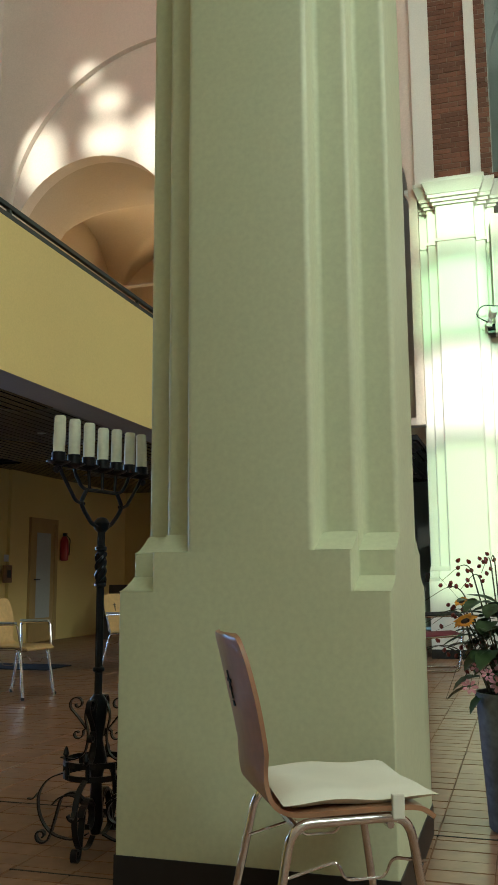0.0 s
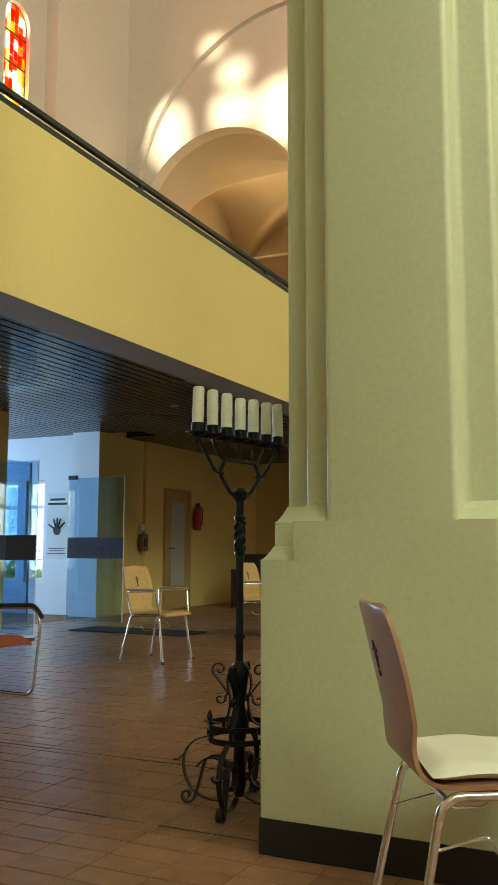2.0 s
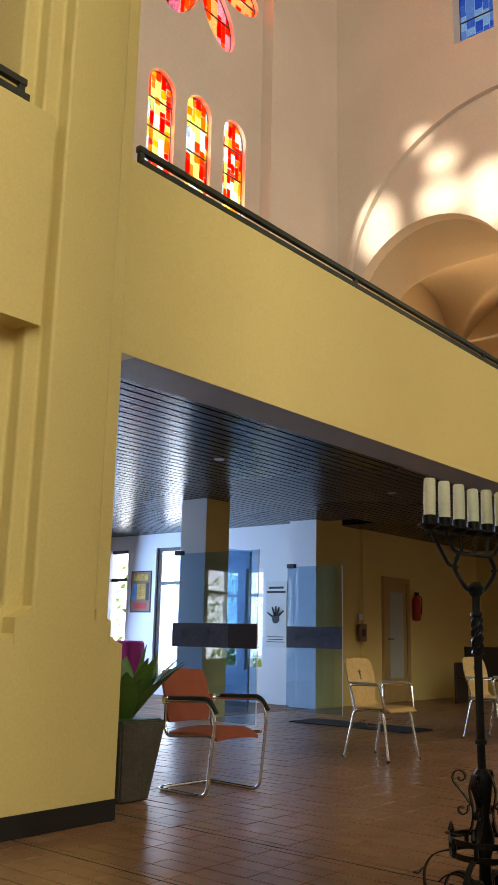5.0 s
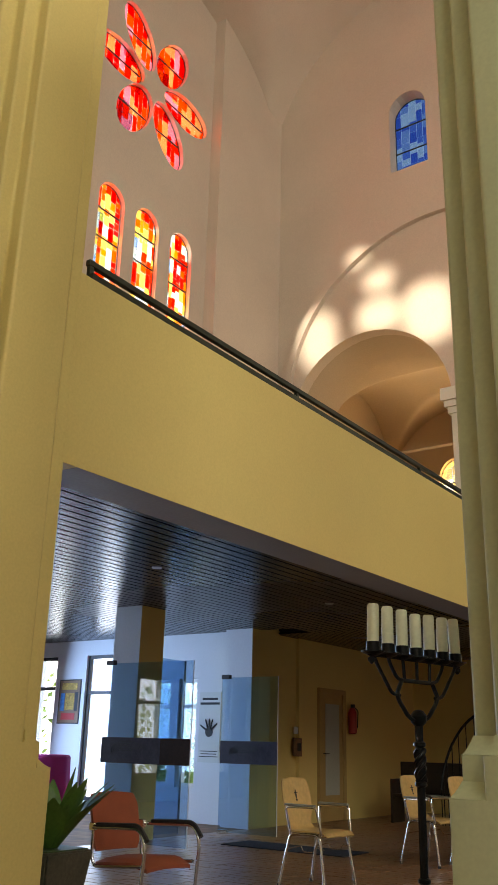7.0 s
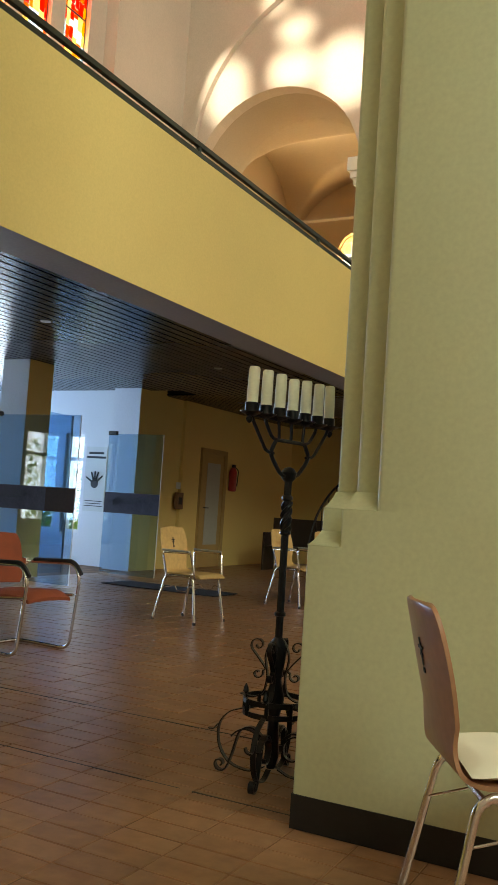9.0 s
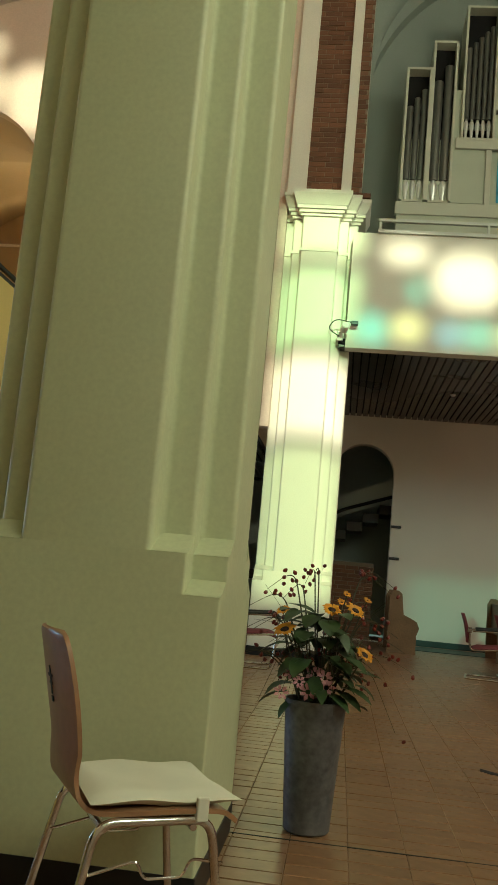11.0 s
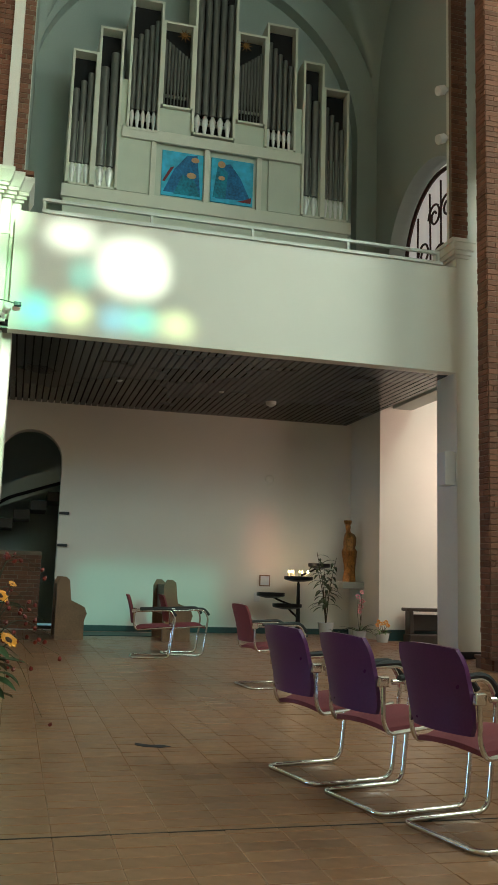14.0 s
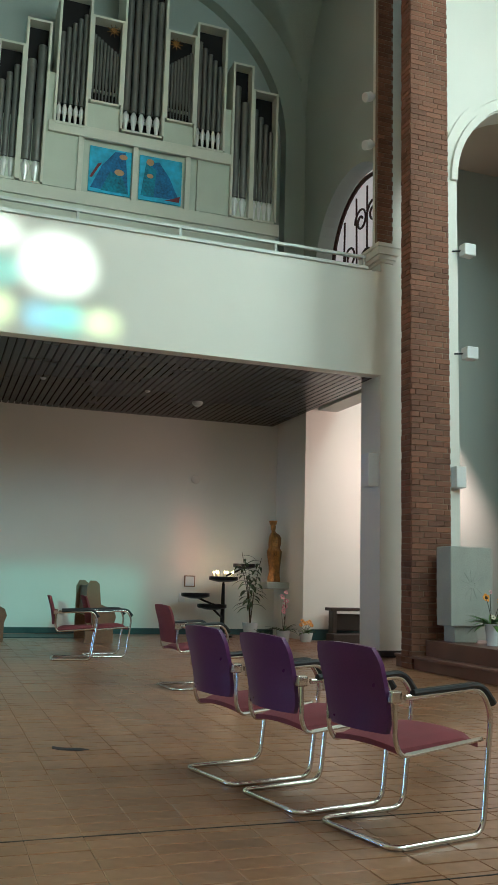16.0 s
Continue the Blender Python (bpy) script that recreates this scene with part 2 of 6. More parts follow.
DEEP_BLUE = material("deep_blue_paint", (0.03, 0.16, 0.38), 0.7, vary=0.4, scale=5, fine=24, bump=0.08)
TEAL = material("teal_paint", (0.03, 0.22, 0.34), 0.7, vary=0.4, scale=5, fine=24, bump=0.08)
FLESH = material("tan_paint", (0.55, 0.34, 0.18), 0.7, vary=0.15)
FUCHSIA = material("fuchsia_tablecloth", (0.42, 0.02, 0.16), 0.85, vary=0.15, scale=5, fine=160, bump=0.2)
ANNEX = material("cool_white_annex_paint", (0.70, 0.74, 0.80), 0.6, vary=0.04, scale=0.8)
PAPER = material("printed_paper", (0.62, 0.66, 0.68), 0.7, vary=0.04)
INK = material("dark_ink", (0.03, 0.035, 0.04), 0.7, vary=0.1)
POSTER_GOLD = material("ochre_print", (0.45, 0.28, 0.05), 0.6, vary=0.5, scale=14)
FRAME_DARK = material("dark_window_frame", (0.02, 0.024, 0.03), 0.4, vary=0.1)
FRAME_WHITE = material("white_window_frame", (0.75, 0.77, 0.78), 0.4, vary=0.04)
STRIPE = material("grey_violet_film", (0.055, 0.052, 0.075), 0.6, vary=0.2, scale=6, spec=0.2)
STRIPE_BROWN = material("dark_brown_film", (0.035, 0.018, 0.012), 0.6, vary=0.2, scale=6, spec=0.2)
TREES = material("garden_foliage", (0.08, 0.20, 0.03), 0.8, vary=0.7, scale=1.2, fine=6, bump=0, piece=0.3, hue=(0.28, 0.45, 0.08))
MAT = material("dark_door_mat", (0.02, 0.022, 0.03), 0.95, vary=0.2, fine=200, bump=0.3)
GLASS = glass_material("clear_glass", (0.68, 0.83, 0.95))
SKYGLASS = glass_material("window_glass", (0.95, 0.97, 1.0))
WARM_STAIN = stained_material("warm_stained_glass", [(0.8, 0.06, 0.005), (0.95, 0.28, 0.015), (0.85, 0.13, 0.01), (0.95, 0.72, 0.3), (0.74, 0.82, 0.8), (0.68, 0.04, 0.005), (0.55, 0.68, 0.86), (0.62, 0.68, 0.3), (0.95, 0.42, 0.03)])
PALE_STAIN = stained_material("pale_stained_glass", [(0.95, 0.85, 0.6), (1.0, 0.95, 0.82), (0.9, 0.72, 0.42), (1.0, 1.0, 0.95), (0.95, 0.9, 0.75)])
RED_STAIN = stained_material("red_stained_glass", [(0.85, 0.08, 0.02), (0.95, 0.2, 0.02), (0.7, 0.03, 0.02), (0.95, 0.45, 0.25), (0.85, 0.4, 0.5)])
BLUE_STAIN = stained_material("blue_stained_glass", [(0.25, 0.4, 0.8), (0.55, 0.68, 0.9), (0.8, 0.88, 0.95), (0.35, 0.5, 0.85)])
GREEN_STAIN = stained_material("green_stained_glass", [(0.5, 1.0, 0.45), (1.0, 1.0, 0.75), (0.1, 0.85, 0.75), (0.95, 0.95, 0.4), (1.0, 1.0, 0.95)])
SKY_GLOW = glow_material("bright_overexposed_sky", (0.92, 0.95, 1.0), 2.6)
# weak emission put into the grille's pane in place of daylight from outside
FROSTED_GLOW = glow_material("frosted_glass_daylight_glow", (0.9, 0.68, 0.6), 0.22)
FLAME = glow_material("candle_flame", (1.0, 0.62, 0.25), 14.0)


# ---------------------------------------------------------------- building helpers
def mesh_of(name, bm, mat, smooth=False):
    me = bpy.data.meshes.new(name)
    bm.normal_update()
    bm.to_mesh(me)
    bm.free()
    me.materials.append(mat)
    if smooth:
        me.shade_smooth()
        me.set_sharp_from_angle(angle=radians(40))
    return me


def part(name, bm, mat, parent=None, label="", smooth=False, m=None):
    ob = new(name, mesh_of(name, bm, mat, smooth))
    if parent is not None:
        ob.parent = parent
    if m is not None:
        ob.matrix_local = m
    if label:
        ob["label"] = label
    return ob


def thing(name, m, label, category, group=""):
    ob = new(name)
    ob.empty_display_size = 0.1
    ob.matrix_world = m
    return tagged(ob, label, category, group)


def structure(name, bm, mat, label="", category="", smooth=False):
    return tagged(part(name, bm, mat, None, "", smooth), label, category, kind="structure")


def box(bm, x0, x1, y0, y1, z0, z1, bevel=0.0, m=None):
    vs = [bm.verts.new(((x0, x1)[i], (y0, y1)[j], (z0, z1)[k])) for i in (0, 1) for j in (0, 1) for k in (0, 1)]
    fs = [bm.faces.new([vs[i] for i in q]) for q in ((0, 1, 3, 2), (4, 6, 7, 5), (0, 4, 5, 1), (2, 3, 7, 6), (0, 2, 6, 4), (1, 5, 7, 3))]
    if bevel:
        es = list({e for f in fs for e in f.edges})
        r = bmesh.ops.bevel(bm, geom=es, offset=bevel, segments=2, profile=0.5, affect="EDGES")
        vs = list({v for v in vs if v.is_valid} | set(r["verts"]))
    if m is not None:
        bmesh.ops.transform(bm, matrix=m, verts=vs)
    return bm


def boxes(*rows, bevel=0.0):
    bm = bmesh.new()
    for r in rows:
        box(bm, *r, bevel=bevel)
    return bm


def prism(bm, pts, z0, z1, m=None):
    """An upright block on the outline pts (x, y)."""
    a = [bm.verts.new((x, y, z0)) for x, y in pts]
    b = [bm.verts.new((x, y, z1)) for x, y in pts]
    n = len(pts)
    bm.faces.new(list(reversed(a)))
    bm.faces.new(b)
    for i in range(n):
        bm.faces.new((a[i], a[(i + 1) % n], b[(i + 1) % n], b[i]))
    if m is not None:
        bmesh.ops.transform(bm, matrix=m, verts=a + b)
    return bm


def lathe(bm, profile, seg=20, m=None):
    rings, made = [], []
    for r, z in profile:
        ring = [bm.verts.new((max(r, 1e-4) * math.cos(2 * math.pi * i / seg), max(r, 1e-4) * math.sin(2 * math.pi * i / seg), z)) for i in range(seg)]
        rings.append(ring)
        made += ring
    for a, b in zip(rings, rings[1:]):
        for i in range(seg):
            bm.faces.new((a[i], a[(i + 1) % seg], b[(i + 1) % seg], b[i]))
    bm.faces.new(list(reversed(rings[0])))
    bm.faces.new(rings[-1])
    if m is not None:
        bmesh.ops.transform(bm, matrix=m, verts=made)
    return bm


def rounded(pts, r, steps=5):
    """The polyline pts with its corners rounded."""
    pts = [Vector(p) for p in pts]
    out = [pts[0]]
    for a, b, c in zip(pts, pts[1:], pts[2:]):
        u, v = a - b, c - b
        k = min(r, u.length * 0.49, v.length * 0.49)
        p, q = b + u.normalized() * k, b + v.normalized() * k
        for i in range(steps + 1):
            s = i / steps
            out.append(p * (1 - s) ** 2 + b * 2 * s * (1 - s) + q * s * s)
    return out + [pts[-1]]


def tube(bm, pts, r, seg=8, taper=None, flat=1.0):
    """A round bar along the points; taper: the radius at its end."""
    pts = [Vector(p) for p in pts]
    rings, up = [], None
    for i, p in enumerate(pts):
        d = (pts[min(i + 1, len(pts) - 1)] - pts[max(i - 1, 0)]).normalized()
        if up is None:
            up = d.orthogonal().normalized()
        up = (up - d * up.dot(d)).normalized()
        side = d.cross(up)
        rr = r if taper is None else r + (taper - r) * i / (len(pts) - 1)
        rings.append([bm.verts.new(p + (up * math.cos(2 * math.pi * k / seg) + side * math.sin(2 * math.pi * k / seg) * flat) * rr) for k in range(seg)])
    for a, b in zip(rings, rings[1:]):
        for k in range(seg):
            bm.faces.new((a[k], a[(k + 1) % seg], b[(k + 1) % seg], b[k]))
    bm.faces.new(list(reversed(rings[0])))
    bm.faces.new(rings[-1])
    return bm


def panel(outline, holes, thick, m=None):
    """A plate in the x-z plane with holes through it, thick along +y."""
    bm = bmesh.new()
    for loop in [outline] + holes:
        vs = [bm.verts.new((x, 0, z)) for x, z in loop]
        for i in range(len(vs)):
            bm.edges.new((vs[i], vs[(i + 1) % len(vs)]))
    bmesh.ops.triangle_fill(bm, use_beauty=True, use_dissolve=False, edges=bm.edges[:])
    r = bmesh.ops.extrude_face_region(bm, geom=bm.faces[:])
    bmesh.ops.translate(bm, vec=(0, thick, 0), verts=[v for v in r["geom"] if isinstance(v, bmesh.types.BMVert)])
    bmesh.ops.recalc_face_normals(bm, faces=bm.faces[:])
    if m is not None:
        bmesh.ops.transform(bm, matrix=m, verts=bm.verts[:])
    return bm


def arch(x0, x1, z0, zs, n=20, rise=None):
    """An opening's outline: upright sides to zs, then an arch."""
    c, r = (x0 + x1) / 2, (x1 - x0) / 2
    rise = rise or r
    return [(x0, z0), (x1, z0)] + [(c + r * math.cos(math.pi * i / n), zs + rise * math.sin(math.pi * i / n)) for i in range(n + 1)]


def ring_arch(bm, c, z, r0, r1, y0, y1, a0=0.0, a1=math.pi, n=28):
    """A moulding that follows an arch."""
    vs = []
    for i in range(n + 1):
        a = a0 + (a1 - a0) * i / n
        vs.append([bm.verts.new((c + r * math.cos(a), y, z + r * math.sin(a))) for r, y in ((r0, y0), (r1, y0), (r1, y1), (r0, y1))])
    for a, b in zip(vs, vs[1:]):
        for k in range(4):
            bm.faces.new((a[k], a[(k + 1) % 4], b[(k + 1) % 4], b[k]))
    bm.faces.new(vs[0])
    bm.faces.new(list(reversed(vs[-1])))
    return bm


def loft(bm, outlines):
    """Walls between outlines ((pts, z), ...) of equal length, closed above and below."""
    rings = [[bm.verts.new((x, y, z)) for x, y in pts] for pts, z in outlines]
    n = len(rings[0])
    for a, b in zip(rings, rings[1:]):
        for i in range(n):
            bm.faces.new((a[i], a[(i + 1) % n], b[(i + 1) % n], b[i]))
    bm.faces.new(list(reversed(rings[0])))
    bm.faces.new(rings[-1])
    return bm


WEST = Matrix(((0, -1, 0, 0), (1, 0, 0, 0), (0, 0, 1, 0), (0, 0, 0, 1)))   # a panel's x runs along +y, its depth along -x


# ---------------------------------------------------------------- floor, outer walls, vaults
FLOOR = structure("floor", boxes((-14.0, 11.0, -7.0, 18.5, -0.3, -0.0045)), GROUT, "brown clay tile floor with worn grout lines", "floor")

# west wall with lancets and rose, above the gallery; below it opens to the annex
ROSE_Y, ROSE_Z, ROSE_R = 8.45, 11.35, 1.35
LANCETS = [(7.46, 8.0), (8.25, 8.79), (9.07, 9.61)]


def petal(k, n=18):
    a = k * math.pi / 3
    c = (ROSE_Y + 0.82 * math.cos(a), ROSE_Z + 0.82 * math.sin(a))
    return [(c[0] + 0.58 * math.cos(t) * math.cos(a) - 0.33 * math.sin(t) * math.sin(a),
             c[1] + 0.58 * math.cos(t) * math.sin(a) + 0.33 * math.sin(t) * math.cos(a)) for t in (2 * math.pi * i / n for i in range(n))]


holes = [arch(a, b, 6.2, 8.74, 12) for a, b in LANCETS] + [petal(k) for k in range(6)]
structure("wall_west", panel([(-6.0, 3.1), (12.2, 3.1), (12.2, 16.0), (-6.0, 16.0)], holes, 0.45, pose(-8.3, 0, 0) @ WEST), PINKISH,
          "pale plastered west wall with three lancets and a rose window", "wall")
structure("pilaster_west", boxes((-8.3, -8.08, 9.98, 11.9, 3.1, 16.0)), PINKISH, "pale plaster pier beside the stained windows", "wall")
structure("pilaster_west", boxes((-8.3, -8.08, 5.4, 7.1, 3.1, 16.0)), PINKISH, "pale plaster pier beside the stained windows", "wall")

# north wall of the side arm: two arches under one big blind arch
NW = 11.9
structure("wall_north_arm", panel([(-8.3, 3.1), (-1.18, 3.1), (-1.18, 16.0), (-8.3, 16.0)],
          [arch(-7.79, -4.85, 3.2, 6.33, 24), arch(-4.45, -1.3, 3.2, 6.4, 24), arch(-5.75, -5.05, 10.75, 12.0, 10), arch(-4.8, -4.1, 10.75, 12.0, 10)], 0.25, pose(0, NW, 0)), PINKISH,
          "pale plaster wall with two arches and twin high windows", "wall")
bm = ring_arch(bmesh.new(), -4.9, 6.72, 2.9, 3.03, NW - 0.1, NW + 0.01, n=48)
structure("trim_blind_arch", bm, PINKISH, "thin moulded plaster band of a big blind arch", "moulding")
bm = boxes((-4.85, -4.45, NW - 0.06, NW + 0.25, 3.2, 6.0))
for i, (g, z0, z1) in enumerate(((0.04, 6.0, 6.1), (0.08, 6.1, 6.2), (0.12, 6.2, 6.4))):
    box(bm, -4.85 - g, -4.45 + g, NW - 0.06 - g, NW + 0.25, z0, z1)
structure("pier_north_arm", bm, WHITE, "white pier with a stepped capital between two arches", "pillar")


def groin(x0, x1, y0, y1, z, hx, hy, n=28):
    """The underside of a cross vault."""
    bm = bmesh.new()
    g = []
    for i in range(n + 1):
        row = []
        for j in range(n + 1):
            u, v = 2 * i / n - 1, 2 * j / n - 1
            row.append(bm.verts.new((x0 + (x1 - x0) * i / n, y0 + (y1 - y0) * j / n,
                                     z + max(hx * math.sqrt(max(0, 1 - u * u)), hy * math.sqrt(max(0, 1 - v * v))))))
        g.append(row)
    for i in range(n):
        for j in range(n):
            bm.faces.new((g[i][j], g[i + 1][j], g[i + 1][j + 1], g[i][j + 1]))
    return bm


structure("arch_side_aisle", ring_arch(bmesh.new(), -6.32, 6.33, 1.47, 1.75, NW + 0.25, NW + 1.2, n=40), BROWN_PLASTER, "deep plastered underside of the side arch", "arch", True)
structure("wall_aisle_arch", panel([(-8.0, 6.0), (-4.64, 6.0), (-4.64, 9.0), (-8.0, 9.0)], [arch(-7.79, -4.85, 6.02, 6.33, 24)], 0.12, pose(0, NW + 1.2, 0)), BROWN_PLASTER, "tan plaster above the side arch", "wall")
structure("jamb_side_aisle", boxes((-8.0, -7.79, NW + 0.25, NW + 1.25, 3.2, 6.33), (-4.85, -4.66, NW + 0.25, NW + 1.25, 3.2, 6.33)), BROWN_PLASTER, "plastered jambs of the side arch", "wall")
vault = structure("ceiling_side_aisle", groin(-8.0, -4.65, NW + 1.3, 16.2, 6.3, 1.6, 1.75, 56), BROWN_PLASTER, "tan plastered cross vault over the side gallery", "ceiling", True)
structure("wall_aisle_back", panel([(-8.6, 3.1), (-1.0, 3.1), (-1.0, 9.0), (-8.6, 9.0)], [arch(-6.92, -6.12, 4.3, 6.42, 12)], 0.3, pose(0, 16.2, 0)), BROWN_PLASTER,
          "tan plaster back wall of the side gallery", "wall")
structure("wall_aisle_west", boxes((-8.6, -8.0, NW + 0.25, 16.2, 3.1, 9.0)), BROWN_PLASTER, "tan plaster wall of the side gallery", "wall")
structure("wall_aisle_east", boxes((-4.65, -4.5, NW + 0.25, 16.2, 3.1, 9.0)), BROWN_PLASTER, "tan plaster wall of the side gallery", "wall")
structure("ceiling_side_arm", groin(-8.3, -1.3, 5.0, NW, 11.6, 3.4, 2.6, 30), PINKISH, "pale plastered cross vault over the side arm", "ceiling", True)

# unseen south and east closing walls; the south one only passes the sun patches
SOUTH = -6.0
# unseen coloured panes, each placed for a sun patch: x, z, width, height, tint
W_, G_, C_, Y_, B_ = (1.0, 1.0, 0.95), (0.76, 1.0, 0.72), (0.25, 0.92, 0.88), (0.95, 1.0, 0.68), (0.3, 0.75, 0.95)
# two dim tints imitate diffuse turquoise and red light on the back wall
T_, R_ = (0.13, 0.30, 0.27), (0.26, 0.10, 0.075)
sun_patch_panes = [(3.48, 10.84, 1.0, 0.88, W_), (2.60, 11.2, 0.68, 0.42, W_), (2.79, 10.66, 0.18, 0.36, C_), (2.18, 10.08, 0.4, 0.5, C_), (3.26, 10.07, 0.32, 0.34, B_),
               (2.68, 10.12, 0.44, 0.4, Y_), (3.64, 10.08, 0.36, 0.34, C_), (4.12, 10.07, 0.48, 0.32, Y_), (1.42, 11.5, 1.16, 0.8, (0.85, 1.0, 0.8)), (1.42, 10.38, 1.16, 1.2, (0.66, 0.88, 0.66)),
               (1.42, 9.1, 1.16, 1.2, W_), (1.42, 7.33, 1.16, 2.2, (0.66, 0.76, 0.60)),
               (5.24, 7.75, 2.8, 1.4, T_), (7.5, 8.85, 0.66, 1.5, R_),
               (-3.99, 14.26, 0.6, 0.5, W_), (-4.00, 13.6, 0.86, 0.74, W_), (-4.40, 14.8, 0.42, 0.4, W_), (-3.12, 13.42, 0.95, 1.2, W_), (-5.18, 13.42, 0.75, 1.15, W_)]
# galleries --------------------------------------------------------
GX, GZ0, GZ1 = -4.14, 2.80, 4.16
structure("gallery_parapet", boxes((GX - 0.25, GX, 3.53, NW, GZ0, GZ1)), YELLOW, "yellow painted parapet of the side gallery", "parapet")
structure("gallery_parapet", boxes((GX - 0.3, GX - 0.02, -6.0, 2.92, GZ0, GZ1)), YELLOW, "yellow painted parapet of the side gallery", "parapet")
structure("gallery_soffit", boxes((GX - 0.42, GX - 0.004, 3.66, NW, GZ0 - 0.002, GZ0 + 0.06)), SOFFIT, "grey painted underside of the gallery beam", "beam")
structure("gallery_floor", boxes((-8.3, GX - 0.25, -6.0, 16.2, 3.02, 3.2)), OAK, "wooden gallery floor", "floor")


def slatted_ceiling(name, x0, x1, y0, y1, z, pitch, label):
    bm = boxes((x0, x1, y0, y1, z + 0.05, z + 0.12))
    tagged(part(name + "_backing", bm, SLAT_BACK), "black board above the slats", "ceiling", kind="structure")
    bm, x = bmesh.new(), x0
    while x < x1:
        box(bm, x, min(x + pitch * 0.8, x1), y0, y1, z, z + 0.03)
        x += pitch
    tagged(part(name, bm, SLAT), label, "ceiling", kind="structure")


slatted_ceiling("ceiling_gallery", -7.3, GX - 0.42, -6.0, 11.9, GZ0 + 0.03, 0.13, "dark stained slatted wooden ceiling under the gallery")
slatted_ceiling("ceiling_annex", -12.9, -7.33, -3.0, 11.45, GZ0 + 0.06, 0.13, "dark stained slatted wooden ceiling of the entrance hall")
slatted_ceiling("ceiling_under_aisle", -8.3, -1.3, 11.92, 16.9, GZ0 + 0.05, 0.1, "dark slatted wooden ceiling under the side gallery")

OY, OZ0, OZ1 = 11.8, 4.27, 5.95
structure("organ_parapet", boxes((-0.2, 6.44, OY, OY + 0.22, OZ0, OZ1)), WHITE, "white painted parapet of the organ gallery", "parapet")
structure("organ_floor", boxes((-0.2, 6.7, OY + 0.22, 17.2, 4.45, 4.6)), OAK, "wooden floor of the organ gallery", "floor")
slatted_ceiling("ceiling_organ", -0.3, 6.62, OY + 0.02, 16.9, OZ0 + 0.01, 0.118, "dark stained slatted wooden ceiling under the organ gallery")


def railing(name, along, x, y0, y1, z0, z1, n, mat, label, r=0.022):
    """A flat handrail on short posts."""
    t = thing(name, Matrix.Identity(4), label, "railing")
    def at(a, b, z):
        return (x + b, a, z) if along == "y" else (a, x + b, z)
    def bar(a0, a1, b0, b1, c0, c1):
        p, q = at(a0, b0, c0), at(a1, b1, c1)
        return boxes((min(p[0], q[0]), max(p[0], q[0]), min(p[1], q[1]), max(p[1], q[1]), p[2], q[2]), bevel=0.004)
    part("handrail", bar(y0, y1, -r, r, z1 - 0.045, z1), mat, t)
    part("sill_plate", bar(y0, y1, -0.12, 0.06, z0, z0 + 0.05), mat, t)
    for i in range(n):
        a = y0 + 0.01 + (y1 - y0 - 0.06) * i / (n - 1)
        part("post", bar(a, a + 0.04, -r * 0.8, r * 0.8, z0 + 0.05, z1 - 0.045), mat, t)
    return t


railing("railing", "y", GX - 0.06, 3.64, NW - 0.05, GZ1, GZ1 + 0.17, 4, RAIL, "dark green steel railing on the yellow gallery")
railing("railing", "y", GX - 0.08, -5.9, 2.72, GZ1, GZ1 + 0.17, 4, RAIL, "dark green steel railing on the yellow gallery")
railing("railing", "x", OY + 0.08, 0.14, 6.2, OZ1, OZ1 + 0.25, 5, WHITE_RAIL, "pale steel railing on the white organ gallery", 0.03)


# pillars ----------------------------------------------------------
def notched(x0, x1, y0, y1, d, e):
    """A square whose corners step back twice, by d and e in all."""
    e = max(e, d)
    out = []
    for sx, sy, flip in ((1, -1, 0), (1, 1, 1), (-1, 1, 0), (-1, -1, 1)):
        X, Y = (x1 if sx > 0 else x0), (y1 if sy > 0 else y0)
        c = [(X - sx * e, Y), (X - sx * e, Y - sy * d), (X - sx * d, Y - sy * d), (X - sx * d, Y - sy * e), (X, Y - sy * e)]
        out += c if not flip else c[::-1]
    return out


def soft_prism(pts, z0, z1, edge):
    """An upright block with rounded arrises."""
    bm = prism(bmesh.new(), pts, z0, z1)
    bmesh.ops.remove_doubles(bm, verts=bm.verts[:], dist=0.0001)
    es = [e for e in bm.edges if abs(e.verts[0].co.z - e.verts[1].co.z) > 0.05]
    bmesh.ops.bevel(bm, geom=es, offset=edge, segments=4, profile=0.5, affect="EDGES")
    bmesh.ops.recalc_face_normals(bm, faces=bm.faces[:])
    return bm


def cove(bm, xa, xb, ya, yb, z, h, n=6):
    """A hollow foot in a notch: it rises from the outer line ya to the inner line yb."""
    rows = []
    for i in range(n + 1):
        q = i / n
        y, top = ya + (yb - ya) * q, z + h * q ** 1.5 + 0.001
        rows.append([bm.verts.new((x, y, k)) for x in (xa, xb) for k in (z, top)])
    made = []
    for a, b in zip(rows, rows[1:]):
        made += [bm.faces.new((a[1], a[3], b[3], b[1])), bm.faces.new((a[0], a[1], b[1], b[0])), bm.faces.new((a[2], b[2], b[3], a[3]))]
    made.append(bm.faces.new((rows[-1][0], rows[-1][1], rows[-1][3], rows[-1][2])))
    bmesh.ops.recalc_face_normals(bm, faces=made)


